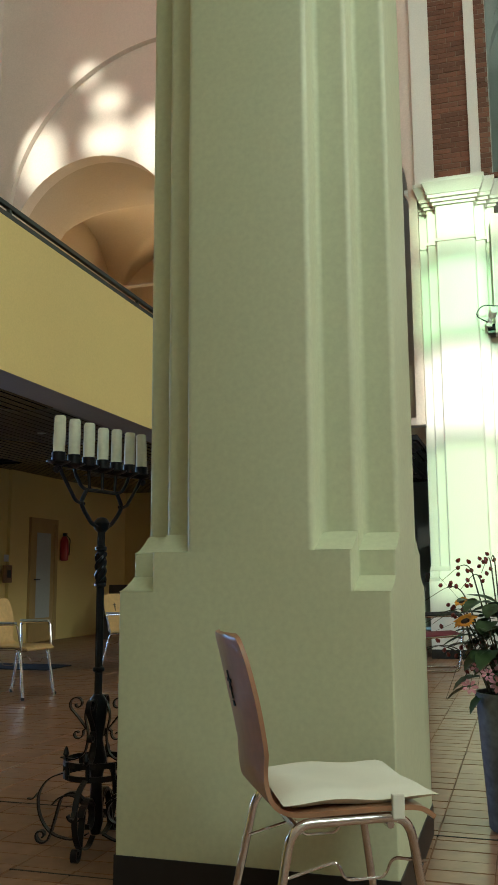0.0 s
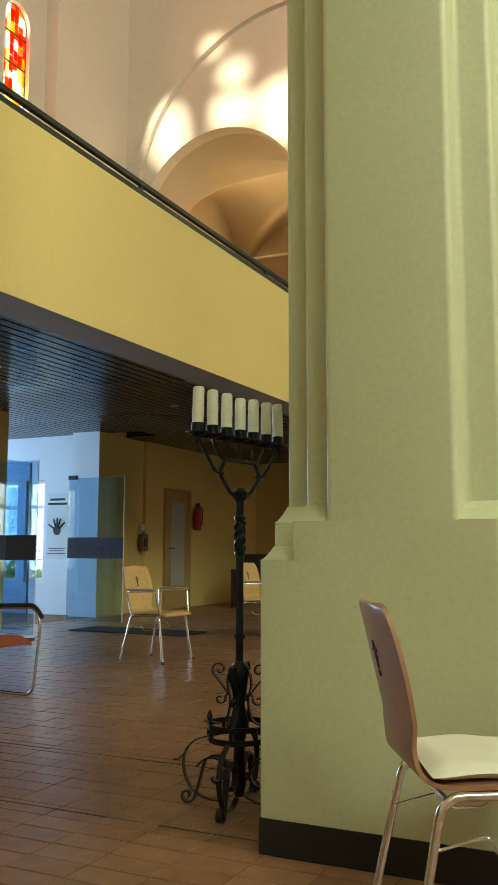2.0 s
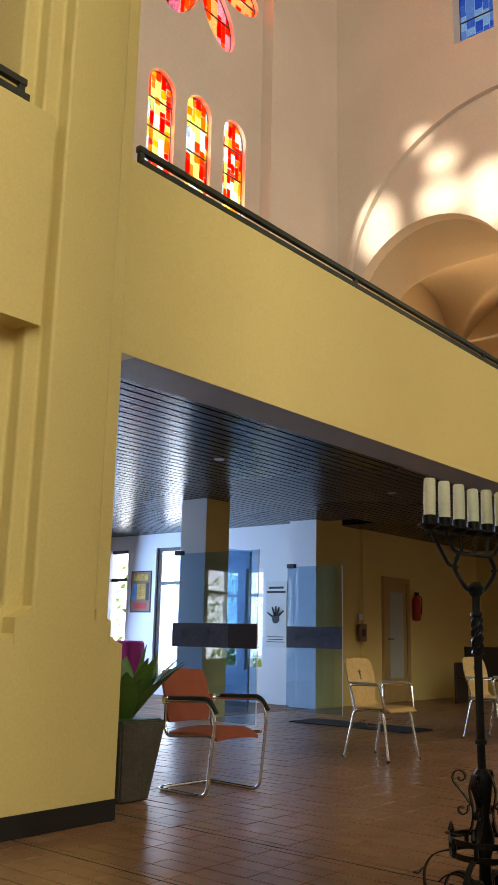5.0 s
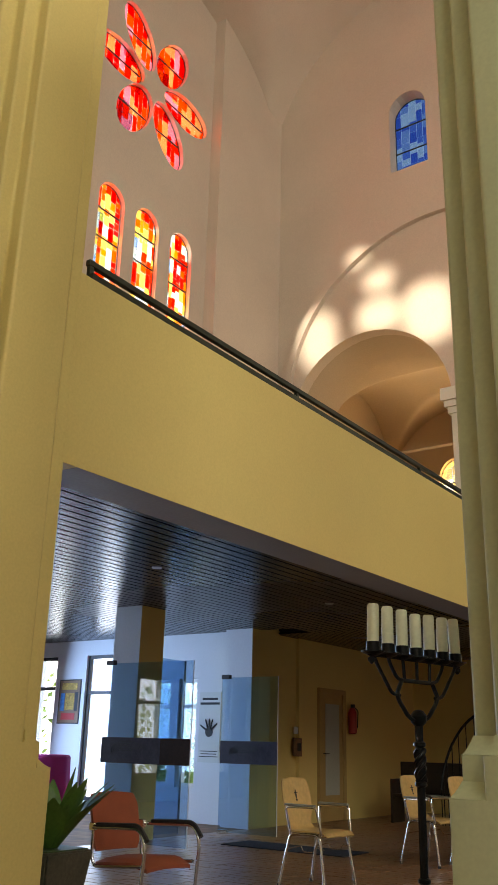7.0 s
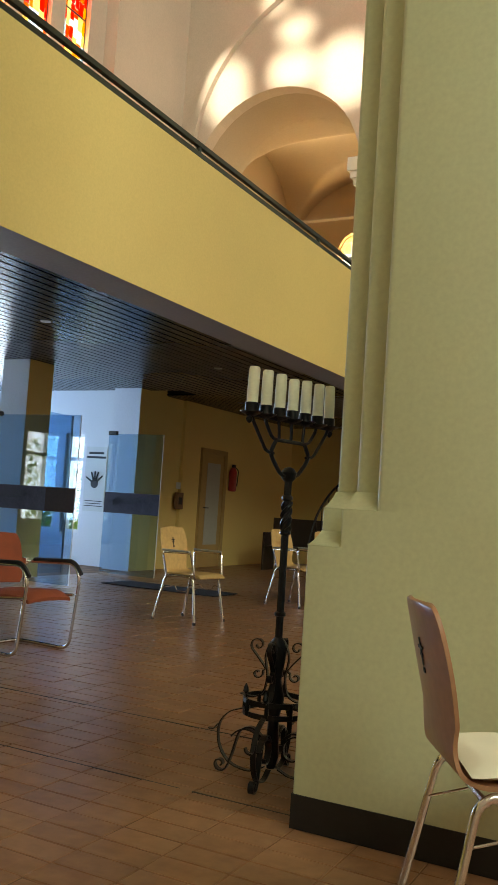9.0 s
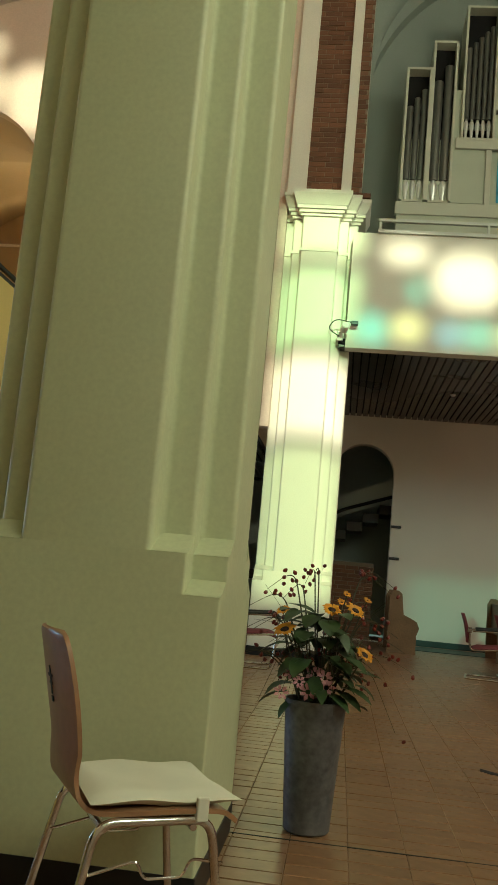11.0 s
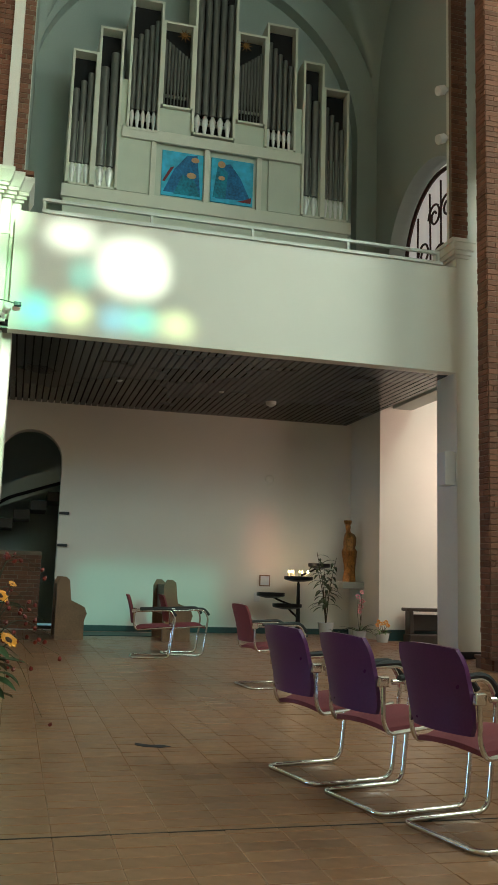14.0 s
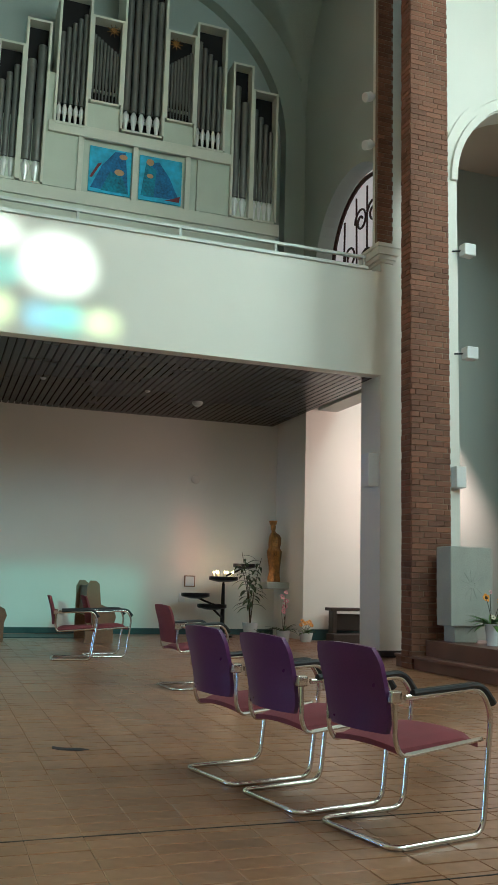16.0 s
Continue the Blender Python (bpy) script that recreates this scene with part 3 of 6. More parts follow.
def stepped_pillar(name, x0, x1, y0, y1, mat, label, top=6.0, plinth=0.99, skirt=BLACK_SKIRT, d=0.135):
    t = thing(name, Matrix.Identity(4), label, "pillar")
    def ring(kind):
        out = []
        for sx, sy, flip in ((1, -1, 0), (1, 1, 1), (-1, 1, 0), (-1, -1, 1)):
            X, Y = (x1 if sx > 0 else x0), (y1 if sy > 0 else y0)
            c = {"plinth": ((2, 0), (1, 0), (0, 0), (0, 1), (0, 2)), "tier": ((2, 0), (1, 0), (1, 1), (0, 1), (0, 2)), "shaft": ((2, 0), (2, 1), (1, 1), (1, 2), (0, 2))}[kind]
            c = [(X - sx * d * u, Y - sy * d * v) for u, v in c]
            out += c if not flip else c[::-1]
        return out

    foot, neck = plinth, plinth + 0.135
    part("plinth", soft_prism(ring("plinth"), 0.0, foot, 0.008), mat, t, "", True)
    bm = soft_prism(ring("tier"), foot, neck, 0.008)
    for sx, sy in ((1, -1), (1, 1), (-1, 1), (-1, -1)):
        X, Y = (x1 if sx > 0 else x0), (y1 if sy > 0 else y0)
        for u, v, z, h in ((0, 0, foot, 0.05), (1, 0, neck, 0.065), (0, 1, neck, 0.065)):
            cove(bm, X - sx * u * d, X - sx * (u + 1) * d, Y - sy * v * d, Y - sy * (v + 1) * d, z, h)
    part("base_tier", bm, mat, t, "", True)
    bm = soft_prism(ring("shaft"), neck, top, 0.022)
    part("shaft", bm, mat, t, "", True)
    bm = loft(bmesh.new(), [(notched(x0 - 0.004, x1 + 0.004, y0 - 0.004, y1 + 0.004, 0.001, 0.002), 0.0), (notched(x0 - 0.004, x1 + 0.004, y0 - 0.004, y1 + 0.004, 0.001, 0.002), 0.118)])
    part("skirting", bm, skirt, t, "black painted skirting")
    return t


def capital(t, x0, x1, y0, y1, z, mat, d=0.135):
    """Neck band, stepped mouldings and abacus on a notched pillar."""
    bm = bmesh.new()
    for g, a, b in ((0.015, z - 0.86, z - 0.82), (0.03, z - 0.34, z - 0.3), (0.06, z - 0.3, z - 0.25), (0.09, z - 0.25, z - 0.2)):
        prism(bm, notched(x0 - g, x1 + g, y0 - g, y1 + g, d, 2 * d), a, b)
    loft(bm, [(notched(x0 - 0.1, x1 + 0.1, y0 - 0.1, y1 + 0.1, d, 2 * d), z - 0.2), (notched(x0 - 0.16, x1 + 0.16, y0 - 0.16, y1 + 0.16, d, 2 * d), z - 0.05),
              (notched(x0 - 0.16, x1 + 0.16, y0 - 0.16, y1 + 0.16, d, 2 * d), z)])
    part("capital", bm, mat, t, "white stepped capital")


PA = (-1.365, -0.41, 2.843, 3.82)
pillar_a = stepped_pillar("pillar", *PA, CREAM, "cream painted stepped pillar with black skirting", 6.6, d=0.125)
capital(pillar_a, *PA, 6.6, CREAM)
PB = (-5.1, -4.12, 2.76, 3.66)
pillar_b = stepped_pillar("pillar", *PB, YELLOW, "yellow painted stepped pillar beside the gallery", 9.0, d=0.11)
part("corner_pilaster", boxes((-4.6, -4.142, 3.24, 3.55, 1.05, 9.0), bevel=0.012), YELLOW, pillar_b)
PC = (-1.20, -0.14, 11.80, 12.86)
pillar_c = stepped_pillar("pillar", *PC, WHITE, "white painted stepped pillar with moulded capitals", 6.5)
capital(pillar_c, *PC, 6.5, WHITE)
PD = (6.44, 6.86, 11.8, 12.4)
pillar_r = thing("pillar", Matrix.Identity(4), "white painted pier at the end of the organ gallery", "pillar")
bm = boxes((6.44, 6.82, 11.8, 12.45, 0.0, 6.42), (6.38, 6.82, 11.86, 11.98, 6.42, 16.0))
box(bm, 6.82, 7.0, 11.9, 12.45, 0.0, 16.0)
part("shaft", bm, WHITE, pillar_r)
bm = bmesh.new()
for g, a, b in ((0.004, 5.52, 5.56), (0.03, 6.1, 6.15), (0.06, 6.15, 6.22), (0.09, 6.22, 6.34), (0.11, 6.34, 6.4)):
    box(bm, 6.44 - g, 6.62 + g, 11.8 - g, 12.4, a, b)
part("capital", bm, WHITE, pillar_r)
part("skirting", boxes((6.43, 6.83, 11.79, 12.4, 0.0, 0.1)), BLACK_SKIRT, pillar_r)

# above pillar C: white strips beside brick bands
structure("wall_above_pillar", boxes((-1.2, -0.93, 11.86, 12.8, 6.5, 16.0), (-0.43, -0.29, 11.86, 12.8, 6.5, 16.0), (-0.93, -0.43, 12.0, 12.8, 6.5, 16.0), (-0.29, -0.14, 12.2, 12.8, 6.5, 16.0)), WHITE,
          "white painted wall strips between brick bands", "wall")

# organ bay ---------------------------------------------------------
BACK = 16.9
structure("wall_back", panel([(-1.3, 0), (7.0, 0), (7.0, 4.4), (-1.3, 4.4)], [arch(-0.32, 0.86, 0.005, 3.15, 16)], 0.3, pose(0, BACK, 0)), WHITE, "white plastered back wall under the organ gallery", "wall")
structure("baseboard_back", boxes((1.0, 6.72, BACK - 0.02, BACK, 0.0, 0.11)), GREEN_SKIRT, "dark green skirting along the back wall", "skirting")
structure("wall_return", boxes((6.74, 6.9, 15.4, BACK, 0.0, 4.4)), WHITE, "white plastered return wall behind a statue", "wall")
structure("wall_side_niche", boxes((6.9, 9.6, 15.4, 15.6, 0.0, 7.0)), WHITE, "white plastered wall of the side niche", "wall")
structure("baseboard_niche", boxes((6.9, 9.6, 15.37, 15.4, 0.0, 0.2)), GREEN_SKIRT, "dark skirting in the side niche", "skirting")
structure("wall_organ_bay", boxes((-0.3, 8.2, 16.6, 16.9, 4.6, 17.0)), GREENGREY, "grey-green plastered wall behind the organ", "wall")
structure("wall_organ_arch", panel([(-0.3, 4.62), (7.0, 4.62), (7.0, 16.4), (-0.3, 16.4)], [arch(-0.27, 6.55, 4.64, 10.3, 40)], 0.3, pose(0, 16.3, 0)), GREENGREY, "grey-green plaster step with a wide round arch", "wall")
structure("wall_organ_west", boxes((-0.32, -0.16, 12.86, 16.6, 4.4, 17.0)), GREENGREY, "grey-green plastered side wall of the organ bay", "wall")
structure("wall_organ_east", panel([(12.4, 4.4), (16.9, 4.4), (16.9, 17.0), (12.4, 17.0)], [arch(12.45, 15.7, 5.6, 7.2, 24)], 0.4, pose(7.4, 0, 0) @ WEST), GREENGREY, "grey plastered side wall with an arched window", "wall")
structure("ceiling_organ_bay", groin(-0.16, 7.0, 12.45, 16.3, 10.9, 3.3, 3.0, 48), GREENGREY, "grey-green vault above the organ", "ceiling", True)
structure("ceiling_organ_bay", boxes((-0.3, 8.0, 12.3, 17.0, 16.5, 16.7)), GREENGREY, "grey-green closing slab above the vault", "ceiling")

# stair behind the back wall's arch
structure("wall_stair", boxes((-2.3, 2.0, 19.2, 19.4, 0, 4.6), (-2.5, -2.3, BACK + 0.3, 19.4, 0, 4.6), (1.9, 2.1, BACK + 0.3, 19.4, 0, 4.6), (-2.5, 2.1, BACK + 0.3, 19.4, 4.5, 4.6)), GREENGREY, "grey plaster walls of the stairwell", "wall")

# brick pier and the side chapel arch at the east
BP = (6.02, 6.62, 10.15, 10.40)
structure("wall_east_arch", panel([(6.72, 0), (12.0, 0), (12.0, 16.0), (6.72, 16.0)], [arch(7.0, 9.9, 0.02, 7.0, 24)], 0.5, pose(0, 10.5, 0)), WHITE, "white plastered wall with a tall moulded arch", "wall")
bm = bmesh.new()
ring_arch(bm, 8.45, 7.0, 1.47, 1.57, 10.44, 10.52)
ring_arch(bm, 8.45, 7.0, 1.64, 1.74, 10.46, 10.52)
structure("trim_east_arch", bm, WHITE, "moulded rings round the tall arch", "moulding")
structure("wall_chapel", boxes((9.6, 12.0, 14.6, 14.8, 0, 16.0), (11.8, 12.0, 10.9, 14.8, 0, 16.0)), GREENGREY, "grey-green plastered chapel wall", "wall")
structure("ceiling_chapel", boxes((7.45, 12.0, 11.0, 14.8, 9.6, 9.8)), BROWN_PLASTER, "tan plastered chapel ceiling", "ceiling")
# opaque panel out of view, put behind the east lamp as its window
bm = panel(arch(0.8, 6.2, 6.8, 10.0, 24, rise=1.4), [], 0.05, pose(10.08, 0, 0) @ WEST)
structure("window_panel_east", bm, FRAME_WHITE, "unseen white panel standing in for a tall east window", "window")
# closing walls
def roundel(x, z, w, h):
    """A soft oval, or an upright opening with a low arch where it is wide."""
    if w > 1.05:
        return arch(x - w / 2, x + w / 2, z - h / 2, z + h / 2 - 0.05, 8, rise=0.05)
    turn = [2 * math.pi * k / 16 for k in range(16)]
    bend = lambda v: math.copysign(abs(v) ** 0.8, v)
    return [(x + w / 2 * bend(math.cos(a)), z + h / 2 * bend(math.sin(a))) for a in turn]


structure("wall_south", panel([(-14, 0), (12, 0), (12, 16.5), (-14, 16.5)], [roundel(x, z, w, h) for x, z, w, h, tint in sun_patch_panes], 0.3, pose(0, SOUTH - 0.3, 0)), PINKISH, "unseen pale plastered south wall pierced to shape the sun patches", "wall")
structure("wall_east", panel([(-6.5, 0), (11.0, 0), (11.0, 16.5), (-6.5, 16.5)], [], 0.3, pose(10.4, 0, 0) @ WEST), PINKISH, "unseen pale plastered east wall behind the window panel", "wall")
structure("ceiling_nave", boxes((-1.3, 12.0, -6.3, 12.3, 16.0, 16.3), (-8.8, -1.3, -6.3, 12.5, 16.0, 16.3)), PINKISH, "pale plastered ceiling of the crossing", "ceiling")

# annex: entrance hall west of the gallery -----------------------------
structure("wall_hall_pier", boxes((-8.45, -8.0, 8.63, 9.10, 0.0, 3.1)), YELLOW, "yellow painted pier beside the glass doors", "pillar")
structure("wall_hall_pier", boxes((-8.5, -8.0, 11.19, 11.95, 0.0, 3.1)), YELLOW, "yellow painted pier beside the glass doors", "pillar")
structure("wall_hall_west", boxes((-8.35, -8.06, 11.95, 12.55, 0.0, 3.1), (-8.3, -8.0, 12.55, 17.0, 0.0, 3.1), (-8.35, -8.05, -6.0, 3.6, 0.0, 3.1)), YELLOW, "yellow painted wall with a narrow door", "wall")
structure("wall_hall_north", boxes((-8.3, -2.3, 16.9, 17.1, 0.0, 3.1)), YELLOW, "yellow painted far wall under the gallery", "wall")
structure("wall_annex_north", panel([(-13.3, 0), (-8.3, 0), (-8.3, 3.1), (-13.3, 3.1)], [[(-13.2, 0.5), (-12.5, 0.5), (-12.5, 2.6), (-13.2, 2.6)], [(-11.75, 0.2), (-11.1, 0.2), (-11.1, 2.6), (-11.75, 2.6)], [(-10.2, 0.5), (-9.75, 0.5), (-9.75, 2.15), (-10.2, 2.15)], [(-9.6, 0.5), (-9.2, 0.5), (-9.2, 2.15), (-9.6, 2.15)]], 0.25, pose(0, 11.4, 0)), ANNEX,
          "cool white annex wall with windows and posters", "wall")
# thin skins in the annex wall colour over the piers' south faces
for y in (8.63, 11.19):
    structure("trim_pier_face", boxes((-8.455 if y < 9 else -8.505, -8.0, y - 0.008, y, 0.0, 3.05)), ANNEX, "thin cool white skin on the south face of a yellow pier", "wall")
annex_wins = [(y, y + 0.8) for y in (-1.4, 0.2, 1.8, 3.4, 5.0, 6.6, 8.2)]
structure("wall_annex_west", panel([(-3.0, 0), (11.6, 0), (11.6, 3.1), (-3.0, 3.1)], [[(a, 0.5), (b, 0.5), (b, 2.5), (a, 2.5)] for a, b in annex_wins], 0.25, pose(-13.0, 0, 0) @ WEST), ANNEX, "cool white annex wall with a row of windows", "wall")
structure("wall_annex_south", boxes((-13.2, -8.3, -3.2, -3.0, 0.0, 3.1)), ANNEX, "cool white annex end wall", "wall")
structure("roof_annex", boxes((-13.4, -8.32, -3.3, 11.65, 3.05, 3.2)), SOFFIT, "flat annex roof", "ceiling")
structure("ground", boxes((-400, 400, -400, 400, -0.5, -0.32)), LEAF, "grass ground outside", "ground")
# ---------------------------------------------------------------- windows
def stained_window(name, outline, m, mat, label, w, h, seed, skew=0.0):
    """Leaded panes of uneven size that fill the outline's bounding box, cut to it."""
    rnd = random.Random(seed)
    t = thing(name, m, label, "window")
    xs, zs = [p[0] for p in outline], [p[1] for p in outline]
    x0, x1, z0, z1 = min(xs), max(xs), min(zs), max(zs)
    def inside(x, z):
        c = False
        for (ax, az), (bx, bz) in zip(outline, outline[1:] + outline[:1]):
            if (az > z) != (bz > z) and x < (bx - ax) * (z - az) / (bz - az) + ax:
                c = not c
        return c
    lead, x = bmesh.new(), x0
    while x < x1 - 0.01:
        ww = min(w * rnd.uniform(0.7, 1.3), x1 - x)
        z = z0
        while z < z1 - 0.01:
            hh = min(h * rnd.uniform(0.5, 1.6), z1 - z)
            if any(inside(a, b) for a in (x + 0.01, x + ww - 0.01, x + ww / 2) for b in (z + 0.01, z + hh - 0.01, z + hh / 2)):
                part("pane", boxes((x, x + ww - 0.008, 0.06, 0.066, z, z + hh - 0.008)), mat, t)
            z += hh
        x += ww
    n = len(outline)
    for i in range(n):
        a, b = outline[i], outline[(i + 1) % n]
        tube(lead, [(a[0], 0.06, a[1]), (b[0], 0.06, b[1])], 0.012, 4)
    part("frame", lead, FRAME_DARK, t, "dark lead frame")
    k = int((z1 - z0) / 0.55)
    for i in range(1, k + 1):
        z = z0 + (z1 - z0) * i / (k + 1)
        xs = [x0 + (x1 - x0) * q / 20 for q in range(21) if inside(x0 + (x1 - x0) * q / 20, z)]
        if len(xs) > 2:
            part("saddle_bar", tube(bmesh.new(), [(xs[0], 0.05, z), (xs[-1], 0.05, z)], 0.014, 5), FRAME_DARK, t, "dark iron bar")
    return t


west = pose(-8.32, 0, 0) @ WEST
for i, (a, b) in enumerate(LANCETS):
    stained_window("lancet_window", arch(a, b, 6.2, 8.74, 12), west, WARM_STAIN, "round-headed lancet of red, orange and yellow glass", 0.1, 0.17, 20 + i)
for k in range(6):
    stained_window("rose_window_petal", petal(k), west, RED_STAIN, "petal of the rose window in red and orange glass", 0.13, 0.3, 40 + k)
for a, b in ((-5.75, -5.05), (-4.8, -4.1)):
    stained_window("high_window", arch(a, b, 10.75, 12.0, 10), pose(0, NW + 0.2, 0), BLUE_STAIN, "high round-headed window of pale blue glass", 0.13, 0.2, 60)
stained_window("aisle_window", arch(-6.92, -6.12, 4.3, 6.42, 12), pose(0, 16.25, 0), PALE_STAIN, "small round-headed window of pale warm glass", 0.2, 0.25, 70)
tints = {}
for i, (x, z, w, h, tint) in enumerate(sun_patch_panes):
    if tint not in tints:
        tints[tint] = glass_material("coloured_glass", tint)
    t = thing("sun_window", pose(x, SOUTH - 0.2, z), "unseen coloured pane placed to cast a sun patch", "window")
    part("pane", boxes((-w / 2 - 0.05, w / 2 + 0.05, 0.0, 0.006, -h / 2 - 0.05, h / 2 + 0.05)), tints[tint], t)


def annex_window(m, w, z0, z1, dark):
    t = thing("window", m, "dark framed window with a tilted top light" if dark else "white framed window onto a garden", "window", "annex windows")
    mat = FRAME_DARK if dark else FRAME_WHITE
    for r in ((0, 0.06, z0, z1), (w - 0.06, w, z0, z1)):
        part("stile", boxes((r[0], r[1], 0.05, 0.11, r[2], r[3]), bevel=0.005), mat, t)
    for z in (z0, z0 + (z1 - z0) * 0.72, z1 - 0.06):
        part("rail", boxes((0.06, w - 0.06, 0.05, 0.11, z, z + 0.06), bevel=0.005), mat, t)
    part("pane", boxes((0.06, w - 0.06, 0.075, 0.081, z0 + 0.06, z1 - 0.06)), SKYGLASS, t)
    return t


for a, b in annex_wins:
    annex_window(pose(-13.0, a, 0) @ WEST, b - a, 0.5, 2.5, False)
annex_window(pose(-13.2, 11.4, 0), 0.7, 0.5, 2.6, True)
annex_window(pose(-11.75, 11.4, 0), 0.65, 0.2, 2.6, True)
# these two are added in place of west windows mirrored in the glass door
annex_window(pose(-10.2, 11.4, 0), 0.45, 0.5, 2.15, False)
annex_window(pose(-9.6, 11.4, 0), 0.4, 0.5, 2.15, False)

structure("backdrop", boxes((-19.0, -8.5, 15.6, 15.7, -0.5, 7.0), (-19.1, -19.0, -8.0, 15.7, -0.5, 7.0)), SKY_GLOW, "bright hazy sky beyond the garden", "backdrop")

# garden hedge outside the annex
rnd = random.Random(5)
bm = bmesh.new()
for i in range(9000):
    side = i % 2
    c = Vector((rnd.uniform(-17.5, -15.5), rnd.uniform(-6, 15), rnd.uniform(-0.3, 2.6))) if side else Vector((rnd.uniform(-13.5, -11.2), rnd.uniform(14, 15), rnd.uniform(-0.3, 2.3)))
    s = rnd.uniform(0.04, 0.11)
    d = Vector((rnd.uniform(-1, 1), rnd.uniform(-1, 1), rnd.uniform(-1, 1))).normalized()
    u = d.orthogonal().normalized()
    v = d.cross(u)
    bm.faces.new([bm.verts.new(c + u * a * s + v * b * s) for a, b in ((-1, 0), (0, -0.6), (1, 0), (0, 0.6))])
tagged(part("hedge", bm, TREES), "sunlit green garden shrubs outside the windows", "shrubs", kind="stuff")


# ---------------------------------------------------------------- seats
def cantilever_chair(name, m, back_mat, seat_mat, label, group=""):
    """Tubular chair: floor loop, front uprights, arms; faces local +x, its rear bar at x = 0."""
    t = thing(name, m, label, "chair", group)
    r, w = 0.0125, 0.255
    pts = [(0.06, -w, 0.60), (0.5, -w, 0.62), (0.56, -w, 0.52), (0.5, -w, 0.012), (0.0, -w, 0.012), (0.0, w, 0.012), (0.5, w, 0.012), (0.56, w, 0.52), (0.5, w, 0.62), (0.06, w, 0.60)]
    part("tube_frame", tube(bmesh.new(), rounded(pts, 0.075), r, 10), CHROME, t, "chromed steel tube", True)
    for s in (-1, 1):
        y = s * (w - 0.027)
        part("seat_rail", tube(bmesh.new(), rounded([(0.53, y, 0.40), (0.06, y, 0.36), (0.03, y, 0.42), (0.03, y, 0.60)], 0.06), 0.011, 8), CHROME, t, "chromed steel tube", True)
        part("clamp", boxes((0.0, 0.055, y - 0.016, y + 0.016, 0.575, 0.625), bevel=0.006), CHROME, t)
        part("armrest", tube(bmesh.new(), rounded([(0.10, s * w, 0.615), (0.5, s * w, 0.635), (0.572, s * w, 0.55)], 0.07), 0.0155, 8, flat=1.3), RUBBER, t, "black rubber armrest", True)
    bm = bmesh.new()
    nx, ny = 8, 10
    g = [[None] * (ny + 1) for _ in range(nx + 1)]
    low = [[None] * (ny + 1) for _ in range(nx + 1)]
    for i in range(nx + 1):
        for j in range(ny + 1):
            u, v = i / nx, 2 * j / ny - 1
            x = 0.06 + 0.47 * u
            y = v * 0.215 * (1 - 0.06 * abs(v) ** 8 * (u > 0.9))
            z = 0.435 - 0.03 * (1 - u) + 0.014 * (1 - v * v) - 0.035 * max(0, u - 0.8) / 0.2
            edge = 0.018 if i in (0, nx) or j in (0, ny) else 0.0
            g[i][j] = bm.verts.new((x, y, z - edge))
            low[i][j] = bm.verts.new((x, y, z - 0.05 + edge * 0.5))
    for i in range(nx):
        for j in range(ny):
            bm.faces.new((g[i][j], g[i + 1][j], g[i + 1][j + 1], g[i][j + 1]))
            bm.faces.new((low[i][j], low[i][j + 1], low[i + 1][j + 1], low[i + 1][j]))
    rim = [(i, 0) for i in range(nx)] + [(nx, j) for j in range(ny)] + [(i, ny) for i in range(nx, 0, -1)] + [(0, j) for j in range(ny, 0, -1)]
    for (a, b), (c, d) in zip(rim, rim[1:] + rim[:1]):
        bm.faces.new((g[a][b], low[a][b], low[c][d], g[c][d]))
    part("seat", bm, seat_mat, t, "upholstered seat", True)
    bm = bmesh.new()
    nz = 10
    F, B = [], []
    for i in range(nz + 1):
        u = i / nz
        half = 0.205 + 0.015 * u - (0.03 * max(0, u - 0.85) / 0.15) - (0.02 * max(0, 0.12 - u) / 0.12)
        rf, rb = [], []
        for j in range(ny + 1):
            v = 2 * j / ny - 1
            x = -0.015 - 0.085 * u + 0.03 * v * v + 0.015 * math.sin(u * 3)
            z = 0.445 + 0.365 * u - 0.012 * v * v * u
            rf.append(bm.verts.new((x + 0.022, v * half, z)))
            rb.append(bm.verts.new((x, v * half, z)))
        F.append(rf)
        B.append(rb)
    for i in range(nz):
        for j in range(ny):
            bm.faces.new((F[i][j], F[i][j + 1], F[i + 1][j + 1], F[i + 1][j]))
            bm.faces.new((B[i][j], B[i + 1][j], B[i + 1][j + 1], B[i][j + 1]))
        bm.faces.new((F[i][0], F[i + 1][0], B[i + 1][0], B[i][0]))
        bm.faces.new((F[i][ny], B[i][ny], B[i + 1][ny], F[i + 1][ny]))
    for j in range(ny):
        bm.faces.new((F[0][j], B[0][j], B[0][j + 1], F[0][j + 1]))
        bm.faces.new((F[nz][j], F[nz][j + 1], B[nz][j + 1], B[nz][j]))
    part("backrest", bm, back_mat, t, "curved backrest shell", True)
    return t


first = cantilever_chair("cantilever_chair", pose(1.91, 3.53, 0, 0, 0, 12), PURPLE, MAROON, "purple-backed cantilever chair with maroon seat and chrome tubes", "purple chairs in a row")
copy_thing(first, pose(1.745, 4.13, 0, 0, 0, 12))
copy_thing(first, pose(1.625, 4.735, 0, 0, 0, 12))
red = cantilever_chair("cantilever_chair", pose(1.66, 11.75, 0, 0, 0, -8), MAROON, MAROON, "maroon upholstered cantilever chair by the back wall", "maroon chairs")
copy_thing(red, pose(2.16, 12.15, 0, 0, 0, 0))
copy_thing(red, pose(2.37, 8.62, 0, 0, 0, 6))
copy_thing(red, pose(-1.25, 10.35, 0, 0, 0, 4))
cantilever_chair("cantilever_chair", pose(-4.66, 4.81, 0, 0, 0, -4), RUST, RUST, "rust orange cantilever armchair with black armrests")


